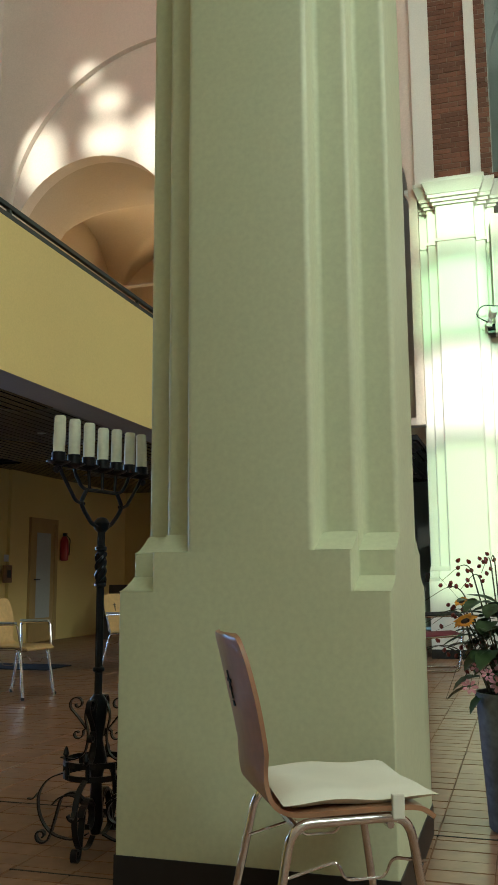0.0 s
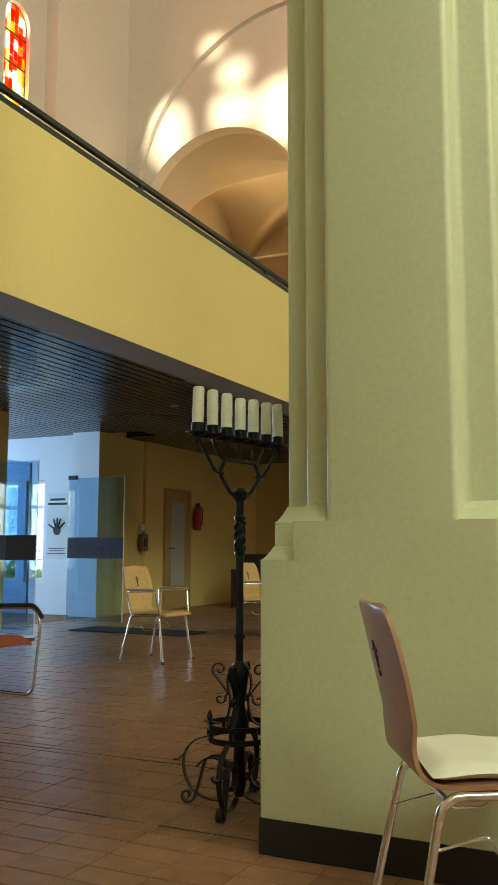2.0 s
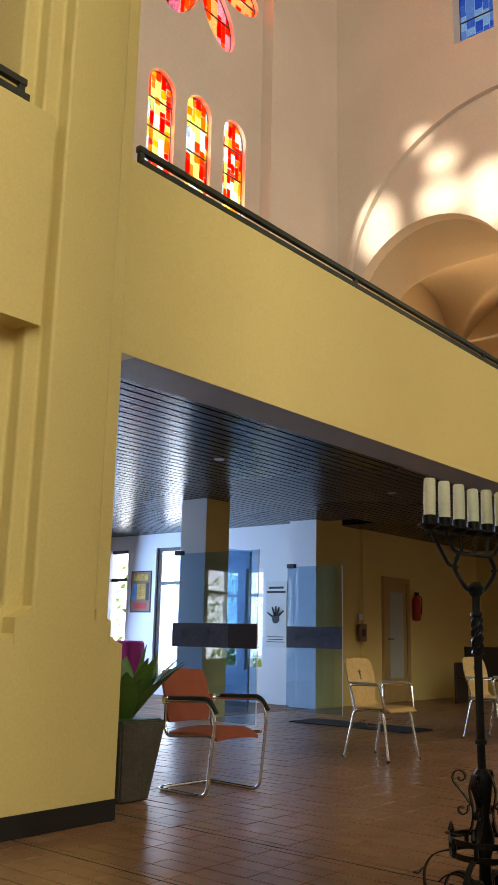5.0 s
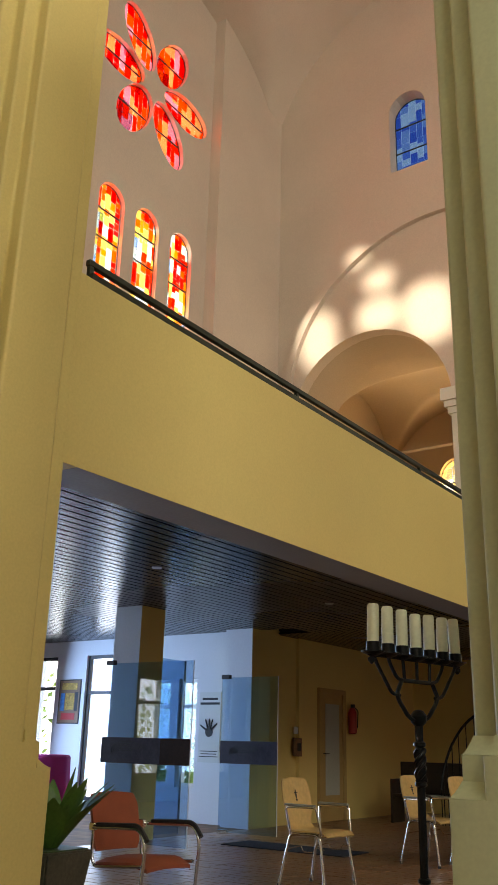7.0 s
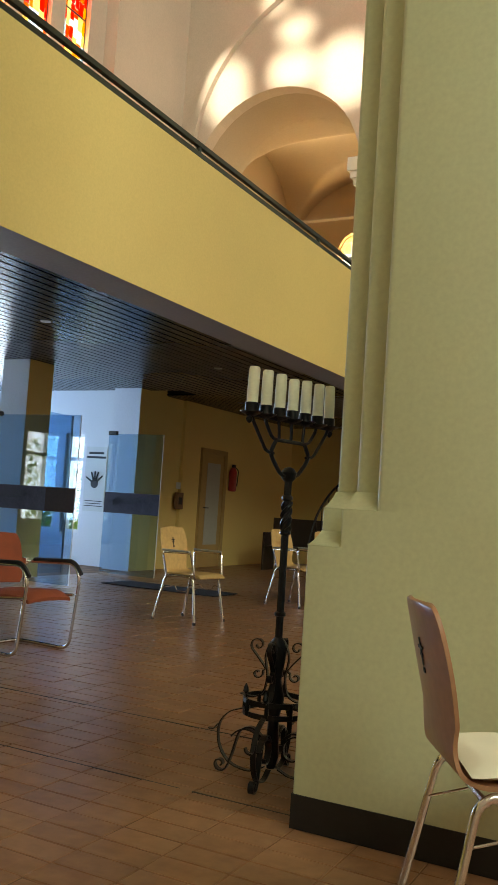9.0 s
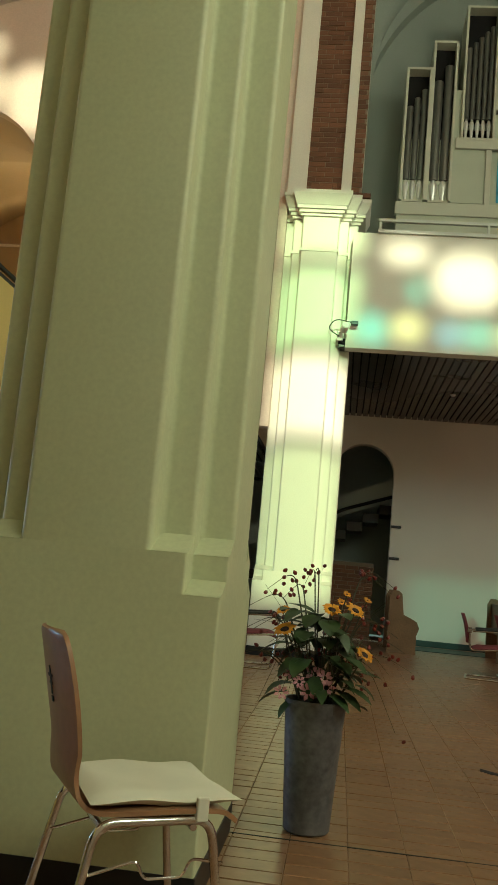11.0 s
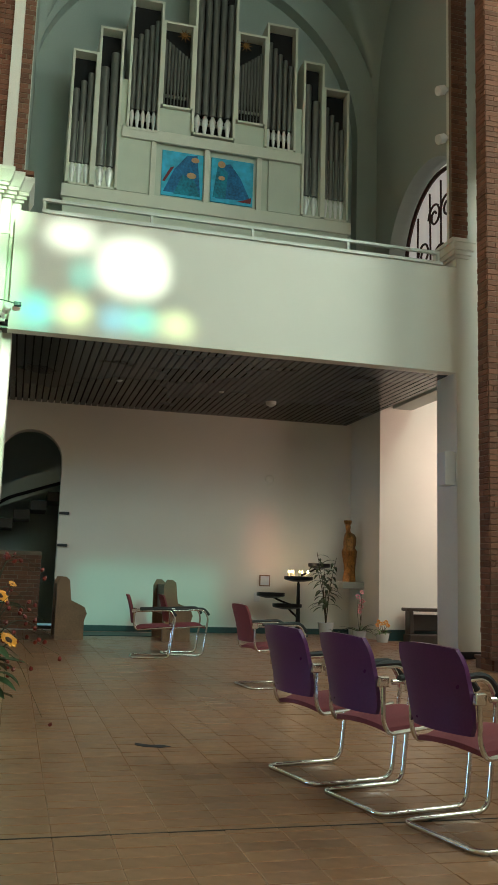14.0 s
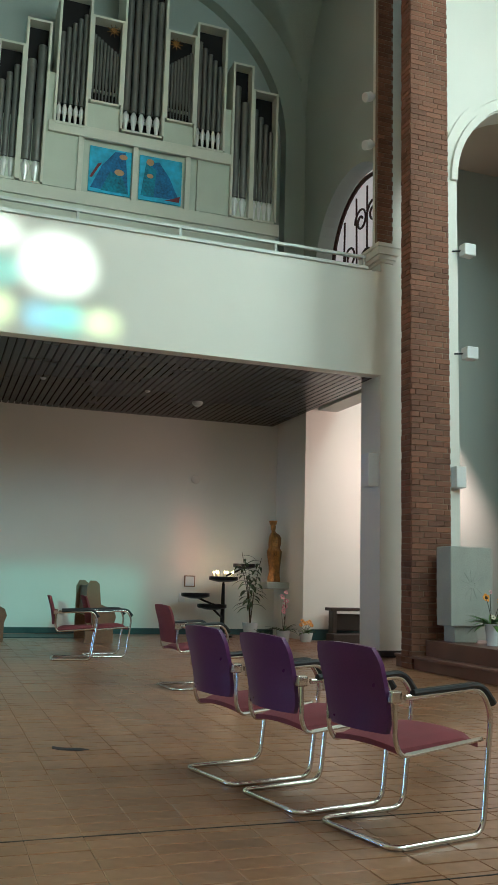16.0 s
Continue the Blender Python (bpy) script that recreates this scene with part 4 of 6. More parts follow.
def plywood_chair(name, m, shell_mat, label, group="", cushion=False, arms=False):
    """Four-legged chair with a bent plywood shell; faces local +x, its middle at the origin."""
    t = thing(name, m, label, "chair", group)
    for s in (-1, 1):
        y = s * 0.2
        part("leg_frame", tube(bmesh.new(), rounded([(-0.25, s * 0.235, 0.0), (-0.15, y, 0.425), (0.17, y, 0.43), (0.24, s * 0.225, 0.0)], 0.055), 0.0125, 10), CHROME, t, "chromed steel leg", True)
        part("book_hook", tube(bmesh.new(), rounded([(-0.18, y, 0.30), (-0.03, y, 0.335), (-0.01, y, 0.29), (0.1, y, 0.29), (0.12, y, 0.335), (0.215, y, 0.32)], 0.02), 0.004, 6), CHROME, t, "", True)
        for x in (-0.25, 0.24):
            part("foot_cap", lathe(bmesh.new(), [(0.016, 0.0), (0.016, 0.025)], 8, pose(x, s * 0.232, 0)), RUBBER, t)
    part("cross_bar", tube(bmesh.new(), [(-0.13, -0.2, 0.41), (-0.13, 0.2, 0.41)], 0.010, 8), CHROME, t, "", True)
    part("cross_bar", tube(bmesh.new(), [(0.12, -0.2, 0.41), (0.12, 0.2, 0.41)], 0.010, 8), CHROME, t, "", True)
    prof = [(0.245, 0.415, 0.195), (0.20, 0.44, 0.205), (0.1, 0.445, 0.21), (-0.05, 0.44, 0.205), (-0.15, 0.44, 0.195), (-0.2, 0.465, 0.18), (-0.225, 0.52, 0.165), (-0.24, 0.60, 0.185), (-0.262, 0.70, 0.20), (-0.288, 0.80, 0.19), (-0.305, 0.855, 0.165), (-0.31, 0.87, 0.12)]
    knots, prof = prof, []
    for i in range(len(knots) - 1):
        a, b, c, e = (knots[max(0, min(len(knots) - 1, i + k))] for k in (-1, 0, 1, 2))
        for q in (0.0, 0.25, 0.5, 0.75):
            prof.append(tuple(0.5 * (2 * b[k] + (c[k] - a[k]) * q + (2 * a[k] - 5 * b[k] + 4 * c[k] - e[k]) * q * q + (3 * b[k] - a[k] - 3 * c[k] + e[k]) * q ** 3) for k in range(3)))
    prof.append(knots[-1])
    bm, ny = bmesh.new(), 8
    top, low = [], []
    for i, (x, z, h) in enumerate(prof):
        a = Vector((prof[min(i + 1, len(prof) - 1)][0] - prof[max(i - 1, 0)][0], 0, prof[min(i + 1, len(prof) - 1)][1] - prof[max(i - 1, 0)][1])).normalized()
        nrm = Vector((a.z, 0, -a.x)) * 0.012
        rt, rl = [], []
        for j in range(ny + 1):
            v = 2 * j / ny - 1
            bend = 0.02 * v * v * min(1.0, max(0.0, (z - 0.46) / 0.12))
            rt.append(bm.verts.new((x + bend + nrm.x, v * h, z + nrm.z)))
            rl.append(bm.verts.new((x + bend, v * h, z)))
        top.append(rt)
        low.append(rl)
    k = len(prof) - 1
    for i in range(k):
        for j in range(ny):
            bm.faces.new((top[i][j], top[i][j + 1], top[i + 1][j + 1], top[i + 1][j]))
            bm.faces.new((low[i][j], low[i + 1][j], low[i + 1][j + 1], low[i][j + 1]))
        bm.faces.new((top[i][0], top[i + 1][0], low[i + 1][0], low[i][0]))
        bm.faces.new((top[i][ny], low[i][ny], low[i + 1][ny], top[i + 1][ny]))
    for j in range(ny):
        bm.faces.new((top[0][j], low[0][j], low[0][j + 1], top[0][j + 1]))
        bm.faces.new((top[k][j], top[k][j + 1], low[k][j + 1], low[k][j]))
    bmesh.ops.recalc_face_normals(bm, faces=bm.faces[:])
    part("seat_shell", bm, shell_mat, t, "bent plywood shell", True)
    # small burnt emblem on the backrest
    bm = bmesh.new()
    for dz, w, h in ((0.0, 0.010, 0.075), (0.012, 0.05, 0.008), (-0.008, 0.03, 0.008), (-0.05, 0.02, 0.014)):
        box(bm, -0.0015, 0.0015, -w / 2, w / 2, dz - h / 2, dz + h / 2, m=pose(-0.249, 0, 0.735, 0, -14, 0))
        box(bm, -0.0015, 0.0015, -w / 2, w / 2, dz - h / 2, dz + h / 2, m=pose(-0.2735, 0, 0.735, 0, -14, 0))
    part("emblem", bm, INK, t, "small dark emblem")
    if arms:
        for s in (-1, 1):
            part("arm_tube", tube(bmesh.new(), rounded([(-0.13, s * 0.215, 0.42), (-0.17, s * 0.245, 0.64), (0.16, s * 0.245, 0.65), (0.2, s * 0.215, 0.42)], 0.035), 0.010, 8), CHROME, t, "chromed steel arm", True)
            part("armrest", boxes((-0.17, 0.15, s * 0.245 - 0.022, s * 0.245 + 0.022, 0.652, 0.67), bevel=0.006), STONE, t, "grey plastic armrest")
    if cushion:
        bm = bmesh.new()
        n, hull = 14, []
        for side in (1, -1):
            g = []
            for i in range(n + 1):
                for j in range(n + 1):
                    u, v = 2 * i / n - 1, 2 * j / n - 1
                    puff = (max(0.0, 1 - u ** 6) * max(0.0, 1 - v ** 6)) ** 0.45
                    pull = 1 - 0.05 * (1 - u * u) * abs(v) - 0.03 * (1 - v * v) * abs(u)
                    g.append(bm.verts.new((0.04 + 0.215 * u * pull, 0.21 * v * pull, 0.474 + side * 0.021 * puff + 0.004 * math.sin(5 * u + 3 * v))))
            for i in range(n):
                for j in range(n):
                    k = i * (n + 1) + j
                    q = (g[k], g[k + n + 1], g[k + n + 2], g[k + 1])
                    bm.faces.new(q if side > 0 else q[::-1])
        bmesh.ops.remove_doubles(bm, verts=bm.verts[:], dist=0.0005)
        part("cushion", bm, CUSHION, t, "off-white tied seat cushion", True)
        part("cushion_strap", boxes((0.12, 0.155, -0.217, -0.2, 0.425, 0.485), bevel=0.004), CUSHION, t)
    return t


plywood_chair("plywood_chair", pose(-0.55, 2.44, 0.0, 0, 0, 29) @ Matrix.Diagonal((0.95, 1, 1.02, 1)), ROSEWOOD, "reddish plywood chair with an off-white seat cushion", "", True)
far = plywood_chair("plywood_chair", pose(-4.44, 7.17, 0, 0, 0, -6), BEECH, "pale beech plywood armchair with chrome legs", "beech chairs under the gallery", arms=True)
copy_thing(far, pose(-4.36, 9.42, 0, 0, 0, -12))
copy_thing(far, pose(-3.93, 9.72, 0, 0, 0, -14))

# ---------------------------------------------------------------- candelabrum
def spiral(c, r0, r1, a0, a1, n, ax):
    """Points of a scroll in the upright plane through c along the direction ax."""
    out = []
    for i in range(n + 1):
        s = i / n
        a, r = a0 + (a1 - a0) * s, r0 + (r1 - r0) * s
        out.append(Vector(c) + Vector((ax[0], ax[1], 0)) * (r * math.cos(a)) + Vector((0, 0, r * math.sin(a))))
    return out


cl = thing("candelabrum", pose(-1.66, 3.28, 0) @ Matrix.Diagonal((1, 1, 0.965, 1)), "black wrought-iron standing candelabrum with seven ivory candles", "candelabrum")
bm = tube(bmesh.new(), [(0, 0, 0.1), (0, 0, 1.28)], 0.0165, 8)
part("pole", bm, IRON, cl, "", True)
knot = bmesh.new()
for k in range(3):
    tube(knot, [(0.017 * math.cos(a + 2.1 * k), 0.017 * math.sin(a + 2.1 * k), 1.06 + 0.018 * a) for a in (0.4 * i for i in range(18))], 0.009, 6)
part("twist_knot", knot, IRON, cl, "twisted iron strands", True)
for z in (0.70, 1.05, 1.2):
    part("collar", lathe(bmesh.new(), [(0.0165, -0.012), (0.024, -0.006), (0.024, 0.006), (0.0165, 0.012)], 10, pose(0, 0, z)), IRON, cl, "", True)
row = Vector((0.20, 0.98, 0)).normalized()            # the line of the candles


def in_row(pts):
    return [row * a + Vector((0, 0, z)) for a, z in pts]


part("knob", lathe(bmesh.new(), [(0.016, 1.27), (0.03, 1.285), (0.034, 1.31), (0.02, 1.33), (0.006, 1.335)], 12), IRON, cl, "", True)
for s in (-1, 1):
    part("lyre_arm", tube(bmesh.new(), rounded(in_row([(0.012 * s, 1.29), (0.06 * s, 1.30), (0.118 * s, 1.36), (0.135 * s, 1.39), (0.10 * s, 1.445)]), 0.04), 0.0085, 8), IRON, cl, "", True)
    part("candle_arm", tube(bmesh.new(), rounded(in_row([(0.115 * s, 1.385), (0.165 * s, 1.39), (0.262 * s, 1.51), (0.275 * s, 1.545)]), 0.02), 0.007, 8), IRON, cl, "", True)
    part("candle_arm", tube(bmesh.new(), rounded(in_row([(0.09 * s, 1.445), (0.13 * s, 1.45), (0.176 * s, 1.51), (0.183 * s, 1.545)]), 0.02), 0.007, 8), IRON, cl, "", True)
    part("candle_arm", tube(bmesh.new(), in_row([(0.082 * s, 1.445), (0.0917 * s, 1.545)]), 0.007, 8), IRON, cl, "", True)
    part("end_knob", lathe(bmesh.new(), [(0.003, -0.02), (0.014, -0.008), (0.014, 0.004), (0.003, 0.012)], 8, Matrix.Translation(row * 0.285 * s + Vector((0, 0, 1.515)))), IRON, cl, "", True)
part("candle_arm", tube(bmesh.new(), in_row([(0, 1.445), (0, 1.545)]), 0.007, 8), IRON, cl, "", True)
part("cross_bar", tube(bmesh.new(), in_row([(-0.105, 1.445), (0.105, 1.445)]), 0.009, 6), IRON, cl, "", True)
part("candle_rail", tube(bmesh.new(), [row * -0.3 + Vector((0, 0, 1.532)), row * 0.3 + Vector((0, 0, 1.532))], 0.006, 6, flat=1.6), IRON, cl, "", True)
rnd = random.Random(11)
for i in range(7):
    p = row * (-0.275 + 0.55 * i / 6)
    cup = part("drip_cup", lathe(bmesh.new(), [(0.010, 1.525), (0.03, 1.534), (0.046, 1.542), (0.046, 1.546), (0.027, 1.548), (0.0265, 1.582), (0.022, 1.583)], 14, pose(p.x, p.y, 0)), IRON, cl, "", True)
    h = 0.172 - (0.012 if i == 3 else 0.0) + rnd.uniform(-0.004, 0.004)
    candle = part("candle", lathe(bmesh.new(), [(0.0225, 0), (0.0235, h * 0.5), (0.0225, h - 0.008), (0.019, h), (0.006, h - 0.004)], 14, pose(p.x, p.y, 1.56, rnd.uniform(-1.6, 1.6), rnd.uniform(-1.6, 1.6), 0)), WAX, cl, "ivory pillar candle", True)


def ribbon(bm, pts, w, ax, thin=0.005):
    """A flat iron strap along points (out, height) in the upright plane ax, w wide across it."""
    out, across = Vector((ax[0], ax[1], 0)), Vector((-ax[1], ax[0], 0))
    pts = rounded([(a, 0, z) for a, z in pts], 0.06, 6)
    rows = []
    for i, p in enumerate(pts):
        d = (pts[min(i + 1, len(pts) - 1)] - pts[max(i - 1, 0)]).normalized()
        nrm = Vector((-d.z, 0, d.x)) * thin / 2
        ring = []
        for e, f in ((1, 1), (1, -1), (-1, -1), (-1, 1)):
            q = p + nrm * e
            ring.append(bm.verts.new(out * q.x + Vector((0, 0, q.z)) + across * (w / 2 * f)))
        rows.append(ring)
    for a, b in zip(rows, rows[1:]):
        for k in range(4):
            bm.faces.new((a[k], b[k], b[(k + 1) % 4], a[(k + 1) % 4]))
    bm.faces.new(rows[0])
    bm.faces.new(list(reversed(rows[-1])))
    return bm


def curl(r, z, r0, turns, start, way=1, n=14):
    """Points (out, height) of a scroll that winds inwards."""
    return [(r + r0 * (1 - 0.8 * i / n) * math.cos(start + way * turns * 2 * math.pi * i / n), z + r0 * (1 - 0.8 * i / n) * math.sin(start + way * turns * 2 * math.pi * i / n)) for i in range(n + 1)]


for k in range(4):
    a = radians(188 + 90 * k)
    ax = (math.cos(a), math.sin(a))
    part("scroll_leg", ribbon(bmesh.new(), [(0.13, 0.285), (0.20, 0.262), (0.243, 0.20), (0.236, 0.11), (0.185, 0.04), (0.09, 0.02), (0.03, 0.05)], 0.022, ax), IRON, cl)
    part("scroll_foot", ribbon(bmesh.new(), [(0.04, 0.17), (0.09, 0.215), (0.145, 0.19), (0.165, 0.11), (0.185, 0.04)] + curl(0.222, 0.036, 0.034, 1.2, math.pi, 1), 0.024, ax, 0.007), IRON, cl)
    part("leg_tip", ribbon(bmesh.new(), [(0.243, 0.2), (0.262, 0.175), (0.285, 0.178)], 0.016, ax), IRON, cl)
    part("wheel_scroll", ribbon(bmesh.new(), curl(0.1, 0.125, 0.085, 0.86, 0.4, 1, 20), 0.026, ax, 0.006), IRON, cl)
    part("upper_scroll", ribbon(bmesh.new(), curl(0.085, 0.56, 0.034, 1.1, -0.6, 1)[::-1] + [(0.075, 0.50), (0.045, 0.46)] + curl(0.082, 0.44, 0.026, 1.0, 2.6, 1), 0.02, ax), IRON, cl)
    part("upper_scroll", ribbon(bmesh.new(), [(0.03, 0.58), (0.055, 0.52), (0.035, 0.43), (0.05, 0.36), (0.09, 0.335), (0.15, 0.345)], 0.02, ax), IRON, cl)
    part("ring_finial", lathe(bmesh.new(), [(0.004, 0.0), (0.013, 0.012), (0.009, 0.03), (0.002, 0.045)], 8, pose(0.128 * ax[0], 0.128 * ax[1], 0.345)), IRON, cl, "", True)
for z in (0.275, 0.325):
    hoop = bmesh.new()
    band = [[hoop.verts.new((r * math.cos(b), r * math.sin(b), h)) for r, h in ((0.125, z), (0.131, z), (0.131, z + 0.022), (0.125, z + 0.022))] for b in (2 * math.pi * i / 28 for i in range(28))]
    for p, q in zip(band, band[1:] + band[:1]):
        for e in range(4):
            hoop.faces.new((p[e], q[e], q[(e + 1) % 4], p[(e + 1) % 4]))
    part("base_ring", hoop, IRON, cl)
for i in range(8):
    b = 2 * math.pi * i / 8 + 0.2
    part("rivet_bar", tube(bmesh.new(), [(0.128 * math.cos(b), 0.128 * math.sin(b), 0.28), (0.128 * math.cos(b), 0.128 * math.sin(b), 0.345)], 0.009, 6), IRON, cl, "", True)
part("core", lathe(bmesh.new(), [(0.018, 0.05), (0.03, 0.10), (0.022, 0.26), (0.04, 0.34), (0.022, 0.42), (0.034, 0.5), (0.04, 0.57), (0.018, 0.6)], 10), IRON, cl, "", True)
# ---------------------------------------------------------------- entrance hall
def leaf_blade(bm, base, way, length, width, droop, seg=5, fold=0.25):
    """A long leaf that bends over."""
    base, way = Vector(base), Vector(way).normalized()
    side = way.cross(Vector((0, 0, 1)))
    side = side.normalized() if side.length > 0.01 else Vector((1, 0, 0))
    rows, p, d = [], base, way
    for i in range(seg + 1):
        s = i / seg
        w = width * math.sin(math.pi * min(0.97, 0.12 + 0.86 * s)) * 0.5
        up = side.cross(d)
        rows.append([bm.verts.new(p + side * w + up * w * fold), bm.verts.new(p), bm.verts.new(p - side * w + up * w * fold)])
        d = (d + Vector((0, 0, -droop / seg))).normalized()
        p = p + d * (length / seg)
    for a, b in zip(rows, rows[1:]):
        bm.faces.new((a[0], a[1], b[1], b[0]))
        bm.faces.new((a[1], a[2], b[2], b[1]))
    return bm


planter = thing("planter", pose(-4.57, 4.12, 0), "dark square cement planter with a broad-leaved green plant", "planter")
bm = loft(bmesh.new(), [([(-0.13, -0.13), (0.13, -0.13), (0.13, 0.13), (-0.13, 0.13)], 0.0), ([(-0.2, -0.2), (0.2, -0.2), (0.2, 0.2), (-0.2, 0.2)], 0.5)])
bmesh.ops.bevel(bm, geom=bm.edges[:], offset=0.012, segments=2, affect="EDGES")
part("pot", bm, CEMENT, planter)
part("soil", boxes((-0.17, 0.17, -0.17, 0.17, 0.5, 0.508)), DARK_LEAF, planter)
rnd = random.Random(3)
for i in range(17):
    a = rnd.uniform(0, 2 * math.pi)
    tilt = rnd.uniform(0.15, 0.8)
    bm = leaf_blade(bmesh.new(), (0.05 * math.cos(a), 0.05 * math.sin(a), 0.5), (tilt * math.cos(a), tilt * math.sin(a), 1), rnd.uniform(0.34, 0.52), rnd.uniform(0.11, 0.17), rnd.uniform(0.1, 0.5))
    part("leaf", bm, LEAF, planter, "", True)

d = thing("glass_door", pose(-7.62, 8.0, 0, 0, 0, 0), "open frameless glass door with a grey film stripe", "door", "glass doors")
def glass_leaf(t, a, b, z1, split):
    """A frameless glass leaf between the floor points a and b."""
    a, b = Vector((*a, 0)), Vector((*b, 0))
    u = (b - a).normalized()
    m = Matrix.Translation(a) @ u.to_track_quat("X", "Z").to_matrix().to_4x4()
    n = (b - a).length
    inv = t.matrix_world.inverted() @ m
    part("pane", boxes((0, n, -0.005, 0.005, 0.02, z1)), GLASS, t, "clear glass", m=inv)
    part("film_stripe", boxes((0, n * split, -0.008, 0.008, 0.90, 1.20)), STRIPE, t, "grey violet film with a faint drawing", m=inv)
    part("film_stripe", boxes((n * split, n, -0.008, 0.008, 0.90, 1.20)), STRIPE_BROWN if split < 0.9 else STRIPE, t, m=inv)
    bm = bmesh.new()
    for k in range(5):
        tube(bm, [(n * split * 0.45 + 0.1 * math.cos(q) * (1 + 0.4 * k % 2), -0.012, 1.05 + 0.03 * k * math.sin(q) * 0.9) for q in (0.3 + 0.4 * i for i in range(9))], 0.004, 4)
    part("drawing", bm, INK, t, "faint line drawing", m=inv)
    # opaque white paints the bright line of light along the free edge
    part("glass_edge", boxes((n, n + 0.007, -0.006, 0.006, 0.02, z1)), CERAMIC, t, "glass edge painted white for its line of light", m=inv)
    part("door_closer", boxes((0.0, 0.14, -0.03, 0.03, z1 - 0.02, z1 + 0.04), bevel=0.006), FRAME_DARK, t, m=inv)
    part("floor_pivot", boxes((0.0, 0.16, -0.03, 0.03, 0.0, 0.05), bevel=0.006), CHROME, t, m=inv)


glass_leaf(d, (-8.35, 8.42), (-6.92, 8.42), 2.1, 0.68)
d2 = thing("glass_door", pose(-7.9, 10.4, 0), "open frameless glass door with a grey film stripe", "door", "glass doors")
glass_leaf(d2, (-7.96, 10.4), (-7.0, 10.4), 2.06, 0.97)
fr = thing("glass_screen", pose(-8.2, 9.1, 0), "tall fixed glass panel beside the entrance", "glass panel")
part("pane", boxes((-0.005, 0.005, 0.02, 0.72, 0.02, 2.25)), GLASS, fr)
part("edge_strip", boxes((-0.012, 0.012, 0.72, 0.735, 0.0, 2.25)), CHROME, fr)

door = thing("narrow_door", pose(-8.0, 13.22, 0), "ochre painted narrow door with a grey glazed panel", "door")
part("frame", boxes((0.0, 0.05, -0.1, 0.0, 0.0, 2.1), (0.0, 0.05, 0.7, 0.8, 0.0, 2.1), (0.0, 0.05, 0.0, 0.7, 2.02, 2.1)), DOOR_PAINT, door)
leaf = part("door_leaf", boxes((0.0, 0.03, 0.0, 0.7, 0.005, 2.02)), DOOR_PAINT, door)
part("glazing", boxes((0.03, 0.036, 0.12, 0.58, 0.4, 1.85)), GREENGREY, leaf, "grey reeded glass")
part("handle", tube(bmesh.new(), rounded([(0.03, 0.06, 1.05), (0.075, 0.06, 1.05), (0.075, 0.17, 1.05)], 0.02), 0.009, 6), FRAME_DARK, leaf)
ext = thing("fire_extinguisher", pose(-7.92, 14.2, 1.38), "red fire extinguisher hung on the wall", "extinguisher")
part("cylinder", lathe(bmesh.new(), [(0.05, 0), (0.075, 0.02), (0.075, 0.36), (0.05, 0.42), (0.03, 0.44)], 14), RED_PAINT, ext, "", True)
part("valve", boxes((-0.03, 0.03, -0.015, 0.05, 0.44, 0.5), bevel=0.006), FRAME_DARK, ext)
part("hose", tube(bmesh.new(), rounded([(0, 0.04, 0.46), (0.06, 0.1, 0.4), (0.05, 0.08, 0.1)], 0.05), 0.01, 6), RUBBER, ext, "", True)
ic = thing("intercom", pose(-8.0, 12.36, 1.0), "brown wall intercom with a small white notice above", "intercom")
part("housing", boxes((0.0, 0.06, 0.0, 0.2, 0.0, 0.28), bevel=0.012), OAK, ic)
part("keypad", boxes((0.06, 0.066, 0.05, 0.15, 0.08, 0.2)), INK, ic)
part("notice", boxes((0.0, 0.006, 0.03, 0.16, 0.34, 0.45)), PAPER, ic, "small white notice")

mat = tagged(part("door_mat", boxes((-6.7, -5.0, 8.9, 9.5, 0.0, 0.012), bevel=0.004), MAT), "long dark grooved door mat by the glass doors", "mat")
mat.matrix_world = pose(-0.35, 0.35, 0) 
pew = thing("dark_bench", pose(-6.9, 14.4, 0), "dark wooden bench in the shadowed corner", "bench")
part("seat", boxes((-0.3, 1.0, -0.25, 0.2, 0.4, 0.45), bevel=0.01), DARK_OAK, pew)
part("back", boxes((-0.3, 1.0, 0.16, 0.2, 0.45, 0.95), bevel=0.01), DARK_OAK, pew)
for x in (-0.3, 0.96):
    part("side", boxes((x, x + 0.04, -0.25, 0.2, 0.0, 0.68), bevel=0.008), DARK_OAK, pew)
sr = thing("stair_railing", pose(-5.7, 14.3, 0), "dark curved iron stair railing in the shade", "railing")
pts = [Vector((-0.65 + 0.7 * (1 - math.cos(a)), 0.3 * math.sin(a), 0.55 + 1.25 * math.sin(a * 0.9))) for a in (1.5 * i / 14 for i in range(15))]
part("handrail", tube(bmesh.new(), pts, 0.022, 8), IRON, sr, "", True)
for p in pts[::2]:
    part("baluster", tube(bmesh.new(), [(p.x, p.y, 0), p], 0.009, 6), IRON, sr, "", True)
tbl = thing("draped_table", pose(-11.4, 10.4, 0), "round table under a fuchsia cloth", "table")
bm, rings = bmesh.new(), []
for r, z in ((0.0, 0.93), (0.3, 0.93), (0.33, 0.9), (0.34, 0.5), (0.4, 0.02)):
    rings.append([bm.verts.new(((r + 0.03 * (0.93 - z) * math.sin(9 * a)) * math.cos(a), (r + 0.03 * (0.93 - z) * math.sin(9 * a)) * math.sin(a), z)) for a in (2 * math.pi * i / 54 for i in range(54))])
for a, b in zip(rings, rings[1:]):
    for i in range(54):
        bm.faces.new((a[i], a[(i + 1) % 54], b[(i + 1) % 54], b[i]))
part("cloth", bm, FUCHSIA, tbl, "", True)
